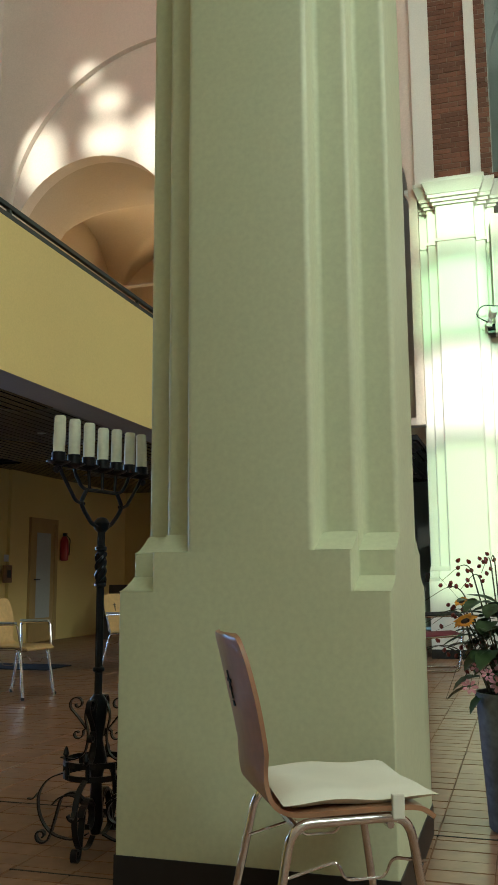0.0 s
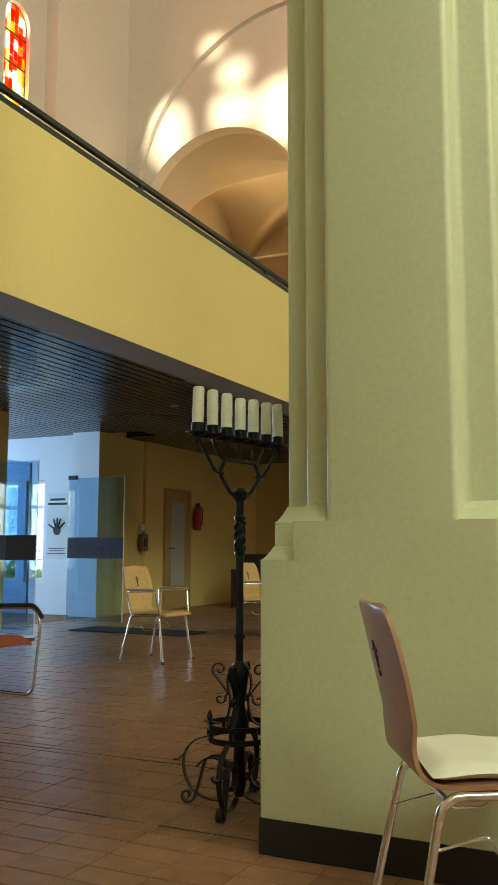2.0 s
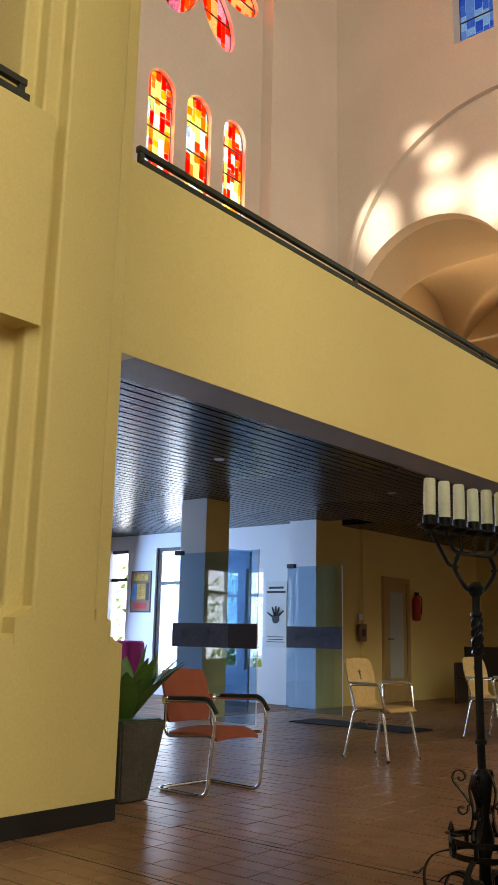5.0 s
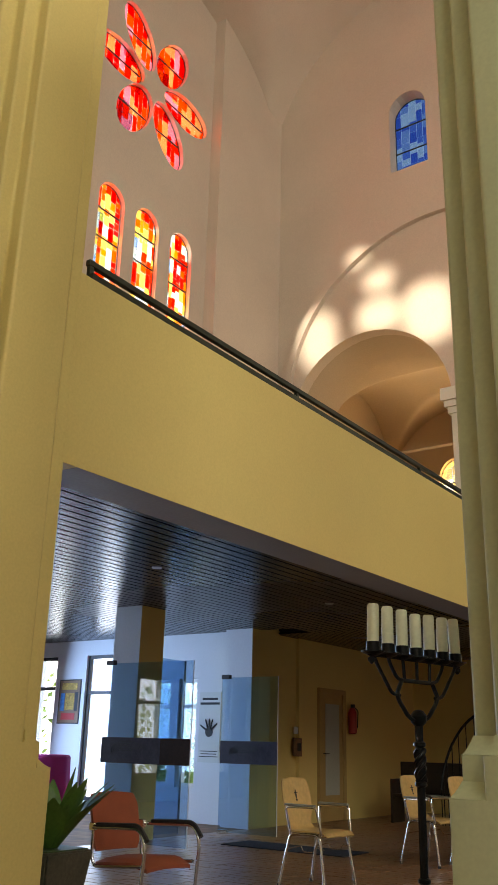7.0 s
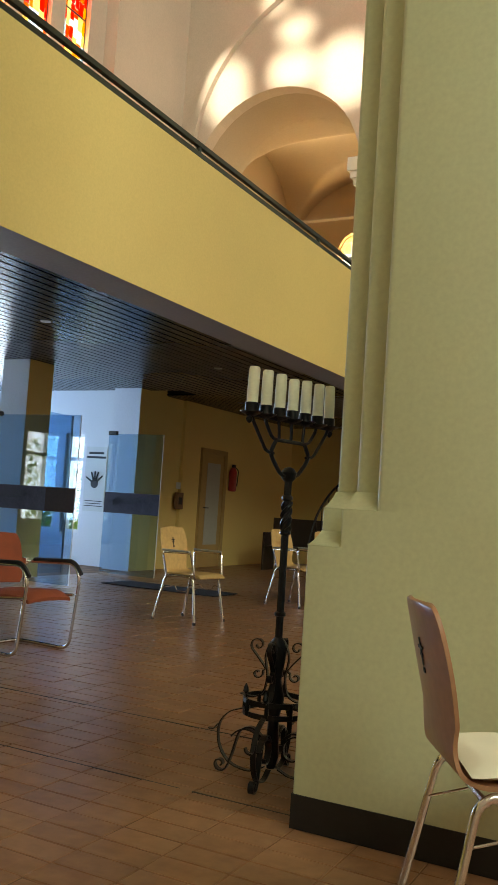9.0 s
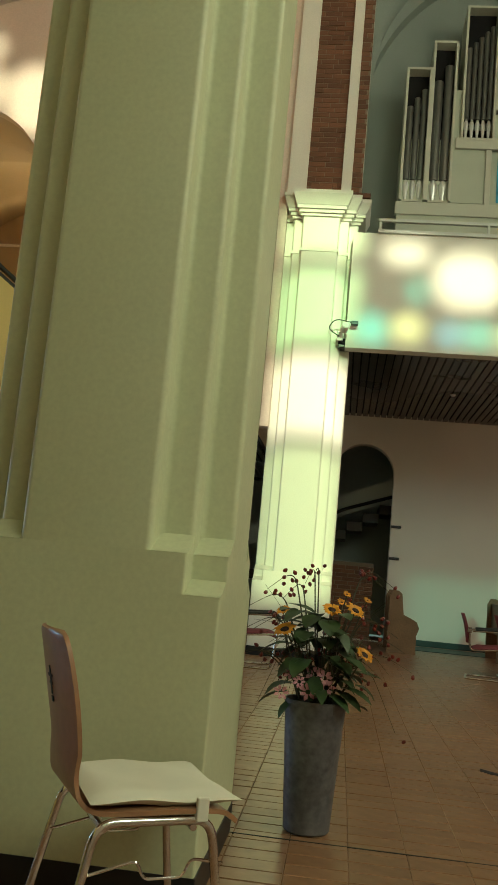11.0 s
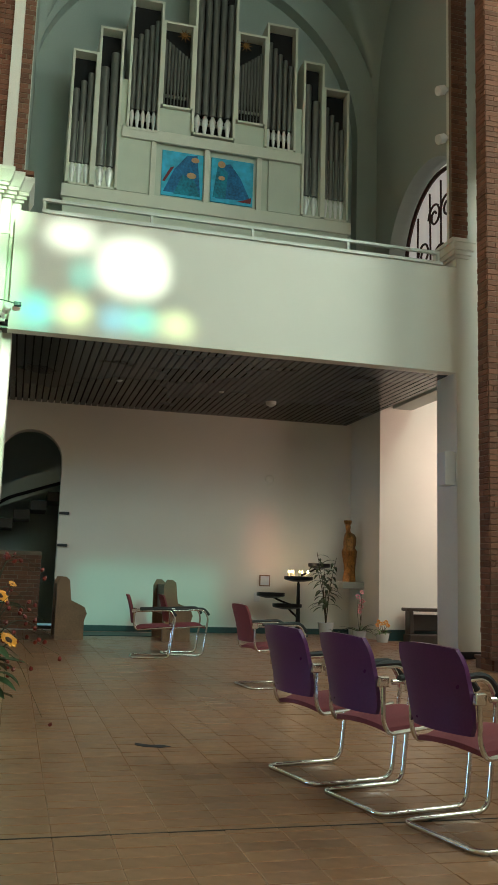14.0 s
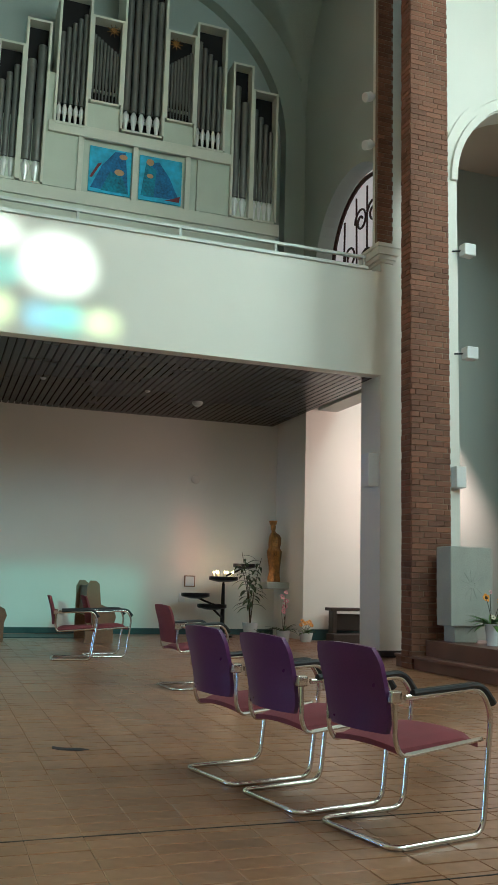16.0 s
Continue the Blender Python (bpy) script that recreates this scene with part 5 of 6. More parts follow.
part("leg", lathe(bmesh.new(), [(0.2, 0.0), (0.04, 0.04), (0.04, 0.92)], 10), CHROME, tbl)

po = thing("poster", pose(-12.36, 11.385, 1.45), "framed ochre and red art poster on the annex wall", "poster")
part("sheet", boxes((0, 0.5, 0.0, 0.012, 0, 0.72)), OAK, po)
for a, b, c, d_, mat in ((0.06, 0.44, 0.56, 0.68, POSTER_GOLD), (0.16, 0.38, 0.22, 0.5, POSTER_GOLD), (0.04, 0.14, 0.2, 0.5, DEEP_BLUE), (0.08, 0.42, 0.05, 0.16, RED_PAINT), (0.4, 0.47, 0.2, 0.52, INK)):
    part("print", boxes((a, b, -0.004, 0.0, c, d_)), mat, po)
part("border", boxes((-0.02, 0.52, 0.004, 0.014, -0.02, 0.74)), INK, po)
hp = thing("hand_poster", pose(-9.14, 11.385, 0.88), "pale poster with a black handprint and two lines of words", "poster")
part("sheet", boxes((0, 0.42, 0.0, 0.012, 0, 1.05)), PAPER, hp)
bm = lathe(bmesh.new(), [(0.075, 0), (0.075, 0.004)], 14, pose(0.21, -0.002, 0.45, 90, 0, 0))
for i, a in enumerate((150, 112, 90, 70, 40)):
    q = radians(a)
    tube(bm, [(0.21 + 0.05 * math.cos(q), -0.003, 0.45 + 0.05 * math.sin(q)), (0.21 + 0.2 * math.cos(q), -0.003, 0.45 + 0.2 * math.sin(q))], 0.017, 6, taper=0.012)
part("handprint", bm, INK, hp, "black handprint")
bm = bmesh.new()
for z, w in ((0.93, 0.3), (0.86, 0.38), (0.16, 0.34), (0.12, 0.3), (0.08, 0.36)):
    box(bm, 0.21 - w / 2, 0.21 + w / 2, -0.003, 0.0, z, z + (0.035 if z > 0.5 else 0.012))
part("print_lines", bm, INK, hp, "bars of dark print")
for x, y in ((-6.0, 6.6), (-5.6, 9.4), (-9.5, 7.6)):
    dl = tagged(part("downlight", lathe(bmesh.new(), [(0.05, 0.0), (0.055, 0.012), (0.04, 0.03)], 14, pose(x, y, GZ0 + 0.022)), WHITE_RAIL), "small recessed ceiling downlight ring", "light")


# ---------------------------------------------------------------- vase of flowers
vase = thing("floor_vase", pose(-0.092, 3.96, 0) @ Matrix.Diagonal((1.03, 1.03, 0.965, 1)), "tall tapered zinc vase with sunflowers and rose hips", "vase")
part("vessel", lathe(bmesh.new(), [(0.088, 0.0), (0.098, 0.01), (0.112, 0.25), (0.13, 0.54), (0.136, 0.575), (0.128, 0.575), (0.12, 0.5)], 28), ZINC, vase, "", True)
rnd = random.Random(21)
def bloom(p, way, r, petals, mat, core, parent):
    q = Vector(way).normalized().to_track_quat("Z", "Y").to_matrix().to_4x4()
    m = Matrix.Translation(p) @ q
    bm = bmesh.new()
    for k in range(petals):
        a = 2 * math.pi * k / petals + rnd.uniform(-0.1, 0.1)
        rr = r * rnd.uniform(0.85, 1.1)
        ca, sa = math.cos(a), math.sin(a)
        w = r * 0.22
        vs = [(r * 0.25, -w * 0.5, 0), (rr * 0.7, -w, r * 0.16), (rr, 0, r * rnd.uniform(-0.05, 0.15)), (rr * 0.7, w, r * 0.16), (r * 0.25, w * 0.5, 0)]
        bm.faces.new([bm.verts.new(m @ Vector((x * ca - y * sa, x * sa + y * ca, z + 0.002 * (k % 2)))) for x, y, z in vs])
    flower = part("blossom", bm, mat, parent)
    if core:
        part("flower_centre", lathe(bmesh.new(), [(r * 0.36, 0.0), (r * 0.38, r * 0.08), (r * 0.2, r * 0.16)], 12, m), SEEDHEAD, flower, "dark brown seed head")


def stem(parent, p, q, r=0.004):
    p, q = Vector(p), Vector(q)
    mid = (p + q) / 2 + Vector((rnd.uniform(-0.03, 0.03), rnd.uniform(-0.03, 0.03), 0.03))
    part("stem", tube(bmesh.new(), rounded([p, mid, q], 0.1), r, 5, taper=r * 0.6), STEM, parent)


suns = [((0.14, -0.05, 0.99), 0.055), ((0.04, -0.08, 0.985), 0.055), ((-0.15, -0.12, 0.88), 0.06), ((0.19, -0.08, 0.80), 0.055), ((-0.17, 0.0, 0.96), 0.04), ((0.08, 0.06, 1.02), 0.03), ((0.19, 0.02, 1.04), 0.025), ((0.1, -0.02, 1.06), 0.025)]
for p, r in suns:
    stem(vase, (p[0] * 0.3, p[1] * 0.3, 0.5), p, 0.005)
    bloom(Vector(p), (p[0] * 2.5 + 0.1, -0.5, 0.75), r * 0.85, 17, SUNFLOWER, r > 0.035, vase)
for i in range(9):
    a = rnd.uniform(0, 6.28)
    p = Vector((rnd.uniform(-0.2, 0.08), rnd.uniform(-0.14, -0.02), rnd.uniform(0.6, 0.7)))
    bloom(p, (rnd.uniform(-0.6, 0.6), -1, 0.5), rnd.uniform(0.03, 0.045), 7, PINK_PETAL, False, vase)
for i in range(95):
    a, z = rnd.uniform(0, 6.28), rnd.uniform(0.56, 0.97)
    rr = rnd.uniform(0.02, 0.17)
    bm = leaf_blade(bmesh.new(), (rr * math.cos(a), rr * math.sin(a) * 0.8, z), (math.cos(a), math.sin(a), rnd.uniform(-0.5, 0.6)), rnd.uniform(0.08, 0.16), rnd.uniform(0.05, 0.1), rnd.uniform(0.3, 1.2), 4)
    part("leaf", bm, DARK_LEAF, vase, "", True)
for i in range(26):
    a = rnd.choice((rnd.uniform(2.2, 4.0), rnd.uniform(-0.6, 1.0), rnd.uniform(1.0, 2.2)))
    ln = rnd.uniform(0.28, 0.52)
    q = Vector((ln * math.cos(a) * 0.95, ln * math.sin(a) * 0.6, rnd.uniform(0.62, 1.12)))
    if rnd.random() < 0.35:
        q.z = rnd.uniform(0.45, 0.75)
    c0 = Vector((0, 0, 0.55))
    mid = Vector((q.x * 0.55, q.y * 0.55, max(0.8, q.z + 0.1)))
    pts = rounded([c0, mid, q], 0.3, 8)
    part("twig", tube(bmesh.new(), pts, 0.0035, 5, taper=0.0012), STEM, vase)
    for k in range(rnd.randint(4, 7)):
        p = pts[min(len(pts) - 1, rnd.randint(4, len(pts) - 1))] + Vector((rnd.uniform(-0.04, 0.04), rnd.uniform(-0.04, 0.04), rnd.uniform(-0.04, 0.03)))
        part("rose_hip", lathe(bmesh.new(), [(0.002, -0.012), (0.0085, -0.006), (0.009, 0.003), (0.003, 0.012)], 7, Matrix.Translation(p) @ pose(0, 0, 0, rnd.uniform(-50, 50), rnd.uniform(-50, 50), 0)), HIP, vase, "", True)
for i in range(26):
    a = rnd.uniform(0, 6.28)
    bm = tube(bmesh.new(), rounded([(0.02 * math.cos(a), 0.02 * math.sin(a), 0.55), (0.14 * math.cos(a), 0.1 * math.sin(a), 0.9), (0.3 * math.cos(a), 0.2 * math.sin(a), rnd.uniform(0.5, 1.08))], 0.25), 0.0018, 4, taper=0.0008)
    part("grass_blade", bm, STEM, vase)

# cable clip and small spot beside pillar C
sp = thing("spotlight", pose(-0.24, 11.74, 4.4), "small white wall spotlight with loose cables", "spotlight")
part("head", lathe(bmesh.new(), [(0.03, 0), (0.055, 0.03), (0.055, 0.14), (0.045, 0.15)], 12, pose(0.0, -0.08, 0.05, 60, 30, 0)), WHITE_PLASTIC, sp, "", True)
part("bracket", boxes((-0.08, 0.0, 0.0, 0.06, -0.05, 0.08), bevel=0.008), WHITE_PLASTIC, sp)
part("cable", tube(bmesh.new(), rounded([(-0.05, -0.02, 0.0), (-0.22, -0.03, 0.1), (-0.12, -0.05, 0.24), (0.12, -0.04, 0.2)], 0.1), 0.008, 6), FRAME_DARK, sp, "", True)
part("plug", boxes((0.1, 0.2, -0.07, -0.01, 0.16, 0.22), bevel=0.01), FRAME_DARK, sp)


# ---------------------------------------------------------------- organ
organ = thing("pipe_organ", pose(0, 15.55, 0), "pale grey pipe organ with stepped towers of tin pipes", "organ")
part("case_body", boxes((0.5, 6.06, 0.06, 0.9, 7.0, 9.42)), ORGAN_WOOD, organ)
part("plinth_ledge", boxes((0.46, 6.12, -0.06, 0.06, 7.87, 8.12), bevel=0.01), ORGAN_EDGE, organ)
part("lower_panel", boxes((0.5, 6.06, -0.02, 0.9, 4.6, 7.0), (0.5, 6.06, -0.02, 0.06, 7.0, 7.87)), ORGAN_WOOD, organ)
TOWERS = [(0.52, 1.0, 8.15, 10.8, 3, 1), (1.0, 1.46, 8.15, 11.36, 2, 1), (1.58, 2.2, 9.4, 12.1, 5, 1), (2.2, 2.82, 9.97, 11.72, 8, -1), (2.82, 3.68, 9.5, 13.1, 5, 0),
          (3.68, 4.28, 9.9, 11.78, 8, 1), (4.28, 4.92, 9.45, 12.1, 5, -1), (5.06, 5.5, 8.15, 11.42, 2, -1), (5.5, 6.04, 8.15, 10.92, 4, -1)]
for x0, x1, z0, z1, n, lean in TOWERS:
    tw = part("tower", boxes((x0, x0 + 0.045, -0.08, 0.8, z0, z1), (x1 - 0.045, x1, -0.08, 0.8, z0, z1), (x0 + 0.045, x1 - 0.045, -0.08, 0.8, z1 - 0.045, z1), (x0 + 0.045, x1 - 0.045, -0.08, 0.1, z0 - 0.04, z0)), ORGAN_EDGE, organ)
    # black sheet behind the pipes stands in for the shade in the case
    part("shade_sheet", boxes((x0 + 0.045, x1 - 0.045, 0.17, 0.2, z0, z1 - 0.045)), TOWER_SHADE, tw)
    w = (x1 - x0 - 0.1) / n
    for k in range(n):
        s = (k + 0.5) / n
        fall = {1: 1 - s, -1: s, 0: abs(2 * s - 1) * 0.7}[lean]
        top = z1 - 0.3 - fall * (z1 - z0) * (0.21 if n > 3 else 0.2)
        r = min(w * 0.46, 0.085)
        base = z0 + (0.02 if n < 8 else 0.25)
        m = pose(x0 + 0.05 + w * (k + 0.5), 0.06, 0)
        pipe = part("pipe", lathe(bmesh.new(), [(r * 0.97, base + 0.42), (r, base + 0.44), (r, top), (r * 0.86, top)], 12, m), PIPE, tw, "tin organ pipe", True)
        part("pipe_foot", lathe(bmesh.new(), [(r * 0.35, base), (r * 0.95, base + 0.30), (r * 0.95, base + 0.33), (r * 0.1, base + 0.46)] if n < 8 else [(r * 0.35, base - 0.2), (r * 0.95, base + 0.2), (r * 0.95, base + 0.42)], 12, m), PIPE_BRIGHT if n < 8 else PIPE, pipe, "polished pipe foot", True)
    part("pipe_bar", boxes((x0 + 0.045, x1 - 0.045, 0.12, 0.16, z0 + 0.28, z0 + 0.33)), ORGAN_WOOD, tw)
for x0, x1, z0, z1 in ((1.46, 2.15, 8.15, 9.36), (4.4, 5.06, 8.15, 9.4), (2.2, 2.82, 9.45, 9.93), (3.68, 4.28, 9.4, 9.86), (1.46, 1.58, 9.36, 10.4), (4.92, 5.06, 9.4, 10.4)):
    part("front_panel", boxes((x0, x1, 0.0, 0.06, z0, z1), bevel=0.006), ORGAN_WOOD, organ)
part("lintel", boxes((1.5, 5.06, -0.07, 0.0, 9.2, 9.42), bevel=0.01), ORGAN_EDGE, organ)
for x in (2.12, 3.16, 4.2):
    part("picture_rail", boxes((x - 0.05, x + 0.05, -0.05, 0.02, 8.12, 9.2), bevel=0.006), ORGAN_EDGE, organ)
for x, z in ((2.62, 11.52), (3.86, 11.55)):
    st = bmesh.new()
    for k in range(9):
        a = 2 * math.pi * k / 9
        tube(st, [(x, 0.0, z), (x + 0.14 * math.cos(a), 0.0, z + 0.14 * math.sin(a))], 0.022, 4, taper=0.002)
    lathe(st, [(0.05, -0.02), (0.05, 0.02)], 12, pose(x, 0, z, 90, 0, 0))
    part("star", st, GOLD, organ, "gilded star ornament")
def painting(x0, x1, shapes, label):
    t = thing("painting", pose(0, 15.61, 0), label, "painting", "paintings on the organ")
    part("canvas", boxes((x0, x1, -0.03, 0.0, 8.2, 9.1)), BLUE_PAINTING, t)
    for i, (mat, pts) in enumerate(shapes):
        bm = bmesh.new()
        f = [bm.verts.new((x0 + (x1 - x0) * u, -0.033 - 0.002 * i, 8.2 + 0.9 * v)) for u, v in pts]
        bm.faces.new(f)
        r = bmesh.ops.extrude_face_region(bm, geom=bm.faces[:])
        bmesh.ops.translate(bm, vec=(0, 0.0015, 0), verts=[v for v in r["geom"] if isinstance(v, bmesh.types.BMVert)])
        part("painted_shape", bm, mat, t)


oval = lambda cx, cy, rx, ry: [(cx + rx * math.cos(2 * math.pi * k / 14), cy + ry * math.sin(2 * math.pi * k / 14)) for k in range(14)]
painting(2.3, 3.1, [(DEEP_BLUE, [(0.05, 0.08), (0.95, 0.05), (0.92, 0.35), (0.85, 0.97), (0.6, 0.95), (0.3, 0.6)]), (TEAL, [(0.3, 0.05), (0.95, 0.05), (0.8, 0.4), (0.5, 0.5)]), (FLESH, oval(0.8, 0.86, 0.1, 0.06)), (FLESH, oval(0.72, 0.5, 0.12, 0.07)), (MAROON, [(0.02, 0.3), (0.2, 0.62), (0.3, 0.66), (0.08, 0.3)])], "blue abstract painting with angular robed shapes")
painting(3.26, 4.1, [(DEEP_BLUE, [(0.12, 0.08), (0.95, 0.12), (0.7, 0.6), (0.45, 0.9), (0.2, 0.85), (0.1, 0.5)]), (TEAL, [(0.05, 0.1), (0.35, 0.1), (0.4, 0.7), (0.15, 0.85)]), (FLESH, oval(0.24, 0.86, 0.09, 0.08)), (FLESH, oval(0.25, 0.55, 0.08, 0.05)), (MAROON, [(0.6, 0.06), (0.95, 0.06), (0.97, 0.2), (0.8, 0.12)])], "blue abstract painting with a bowed rounded shape")


# ---------------------------------------------------------------- back of the church
def bench_end(m, label):
    t = thing("church_bench", m, label, "bench", "old benches")
    pts = [(0, 0), (0.46, 0), (0.46, 0.30), (0.5, 0.42), (0.46, 0.52), (0.34, 0.58), (0.24, 0.62), (0.2, 0.95), (0.14, 1.0), (0.05, 1.0), (0, 0.9)]
    for y in (0, 1.1):
        bm = panel(pts, [], 0.06, pose(0, y, 0))
        part("end_panel", bm, OAK, t)
    part("seat", boxes((0.08, 0.44, 0.06, 1.1, 0.42, 0.46), bevel=0.006), OAK, t)
    part("back", boxes((0.06, 0.1, 0.06, 1.1, 0.46, 0.92), bevel=0.006), OAK, t)
    return t


bench_end(pose(0.80, 14.6, 0, 0, 0, 0), "old brown oak bench with a carved end panel")
bench_end(pose(2.52, 14.45, 0, 0, 0, 0), "old brown oak bench behind the maroon chairs")
tagged(part("floor_rug", boxes((1.2, 2.7, 15.6, 16.5, 0.0, 0.012), bevel=0.004), GREEN_SKIRT), "dark green runner rug on the tiles", "rug")

stand = thing("votive_stand", pose(5.4, 16.15, 0), "black iron votive stand with four round trays and candles", "candle stand")
part("base", lathe(bmesh.new(), [(0.2, 0), (0.2, 0.03), (0.05, 0.06)], 16), IRON, stand, "", True)
part("post", tube(bmesh.new(), [(0, 0, 0.04), (0, 0, 1.0)], 0.05, 8, taper=0.03), IRON, stand, "", True)
for x, y, z, r, lit in ((0.0, 0, 1.12, 0.28, 7), (0.45, 0.1, 1.38, 0.22, 0), (-0.55, 0.0, 0.8, 0.27, 0), (-0.25, -0.1, 0.6, 0.28, 0)):
    tray = part("tray", lathe(bmesh.new(), [(r * 0.35, z - 0.09), (r * 0.9, z - 0.06), (r, z - 0.045), (r, z + 0.012), (r * 0.95, z + 0.012), (r * 0.95, z - 0.02)], 20, pose(x, y, 0)), IRON, stand, "", True)
    part("arm", tube(bmesh.new(), rounded([(0, 0, z - 0.25), (x * 0.6, y, z - 0.15), (x, y, z - 0.05)], 0.1), 0.02, 6), IRON, stand, "", True)
    for k in range(lit):
        a = 2 * math.pi * k / lit
        p = (x + r * 0.7 * math.cos(a), y + r * 0.7 * math.sin(a))
        cnd = part("votive_candle", lathe(bmesh.new(), [(0.025, z), (0.025, z + 0.07)], 8, pose(*p, 0)), WAX, tray, "short burning candle", True)
        part("flame", lathe(bmesh.new(), [(0.004, z + 0.07), (0.011, z + 0.09), (0.002, z + 0.125)], 6, pose(*p, 0)), FLAME, tray, "candle flame", True)
lamp("candle_light", "POINT", pose(5.4, 16.0, 1.35), 5, (1.0, 0.55, 0.3), soft=0.15)

corbel = tagged(part("wall_corbel", boxes((6.28, 6.74, 16.1, 16.55, 0.92, 1.06), bevel=0.02), STONE), "pale stone corbel on the return wall", "corbel")
folds = lambda a, z: 1 + (0.10 if z < 0.62 else 0.05) * math.sin(6 * a + 5 * z) * (1 if z < 0.95 else 0)
bm = bmesh.new()
loft(bm, [([(0.15 * math.cos(a) * sx * folds(a, z) + dx, 0.15 * math.sin(a) * sx * folds(a, z) + dy) for a in (2 * math.pi * k / 30 for k in range(30))], z) for z, sx, dx, dy in
          ((0.0, 0.86, 0, 0), (0.08, 0.84, 0.0, 0), (0.2, 0.72, 0.01, 0), (0.35, 0.78, 0.01, 0), (0.5, 0.88, 0.0, -0.01), (0.6, 0.92, -0.01, -0.03), (0.66, 0.74, -0.01, -0.02), (0.76, 0.82, 0.0, -0.02),
           (0.86, 0.80, 0.01, -0.01), (0.93, 0.62, 0.0, 0), (0.97, 0.34, -0.02, 0), (1.0, 0.26, -0.03, -0.01), (1.03, 0.32, -0.04, -0.02), (1.08, 0.36, -0.04, -0.02), (1.115, 0.32, -0.04, -0.01), (1.12, 0.42, -0.04, -0.01), (1.2, 0.56, -0.04, -0.01), (1.19, 0.3, -0.04, -0.01))])
statue = tagged(part("statue", bm, GOLD, None, "", True), "worn gilded wooden statue on a stone corbel", "statue")
statue.matrix_world = pose(6.5, 16.33, 1.06)

def pot_plant(name, m, label, n, ln, pot_h, pot_r, mat, blooms=None, pot_mat=CERAMIC, width=0.05, up=1.2, seed=1):
    global rnd
    rnd = random.Random(seed)
    t = thing(name, m, label, "plant")
    part("pot", lathe(bmesh.new(), [(pot_r * 0.7, 0), (pot_r * 0.75, 0.01), (pot_r, pot_h), (pot_r * 0.9, pot_h), (pot_r * 0.85, pot_h * 0.8)], 18), pot_mat, t, "", True)
    for i in range(n):
        a = rnd.uniform(0, 6.28)
        part("leaf", leaf_blade(bmesh.new(), (0.02 * math.cos(a), 0.02 * math.sin(a), pot_h * 0.9), (math.cos(a), math.sin(a), rnd.uniform(0.4, up)), ln * rnd.uniform(0.7, 1.2), width, rnd.uniform(0.5, 1.4)), mat, t, "", True)
    for p, r, bmat, core in blooms or ():
        stem(t, (0, 0, pot_h * 0.9), p, 0.005)
        bloom(Vector(p), (rnd.uniform(-0.3, 0.3), -1, 0.4), r, 9, bmat, core, t)
    return t


tall = thing("bamboo_plant", pose(5.75, 15.55, 0), "tall narrow-leaved green plant in a white pot", "plant")
part("pot", lathe(bmesh.new(), [(0.1, 0), (0.15, 0.3), (0.13, 0.3), (0.12, 0.25)], 18), CERAMIC, tall, "", True)
for i in range(4):
    a = rnd.uniform(0, 6.28)
    tip = (0.2 * math.cos(a), 0.2 * math.sin(a), rnd.uniform(1.2, 1.65))
    part("cane", tube(bmesh.new(), rounded([(0, 0, 0.25), (tip[0] * 0.3, tip[1] * 0.3, tip[2] * 0.6), tip], 0.2), 0.01, 6, taper=0.005), STEM, tall)
    for k in range(14):
        s = 0.3 + 0.7 * k / 14
        b = rnd.uniform(0, 6.28)
        part("leaf", leaf_blade(bmesh.new(), (tip[0] * s * s, tip[1] * s * s, 0.25 + (tip[2] - 0.25) * s), (math.cos(b), math.sin(b), 0.5), rnd.uniform(0.25, 0.38), 0.06, 1.3), DARK_LEAF, tall, "", True)
pot_plant("orchid", pose(6.15, 14.9, 0), "pink orchid with dark leaves in a white pot", 16, 0.32, 0.2, 0.13, DARK_LEAF, [((0.02, 0, 0.62), 0.06, PINK_PETAL, False), ((0.05, 0, 0.72), 0.06, PINK_PETAL, False), ((-0.03, 0, 0.8), 0.06, PINK_PETAL, False), ((0.03, -0.02, 0.88), 0.05, PINK_PETAL, False), ((0.0, 0.0, 0.54), 0.06, PINK_PETAL, False)], seed=4)
pot_plant("yellow_flower_pot", pose(6.62, 14.95, 0), "low pot of small yellow flowers", 14, 0.2, 0.16, 0.13, LEAF, [((0.1 * math.cos(k), 0.1 * math.sin(k), 0.3 + 0.03 * (k % 3)), 0.045, SUNFLOWER, False) for k in range(7)], seed=6)
pot_plant("green_pot_plant", pose(5.78, 14.95, 0), "low dark green plant in a small pot", 18, 0.2, 0.12, 0.1, DARK_LEAF, seed=8)

kb = thing("kneeling_bench", pose(7.0, 14.6, 0), "brown wooden kneeling bench in the side niche", "bench")
for r in ((0.0, 1.0, 0.0, 0.3, 0.0, 0.16), (0.1, 1.0, 0.32, 0.6, 0.56, 0.62), (0.16, 0.24, 0.36, 0.56, 0.0, 0.56), (0.86, 0.94, 0.36, 0.56, 0.0, 0.56), (0.2, 0.9, 0.5, 0.54, 0.2, 0.5)):
    part("board", boxes(r, bevel=0.01), DARK_OAK, kb)
wb = thing("wall_socket_panel", pose(4.72, 16.86, 0.62), "small white wall sockets and a framed notice", "socket")
part("socket_plate", boxes((0, 0.12, 0, 0.03, 0, 0.17), bevel=0.006), WHITE_PLASTIC, wb)
part("notice_frame", boxes((0.1, 0.32, 0, 0.03, 0.3, 0.52), bevel=0.006), OAK, wb)
part("notice_sheet", boxes((0.12, 0.3, -0.004, 0.0, 0.32, 0.5)), PAPER, wb)
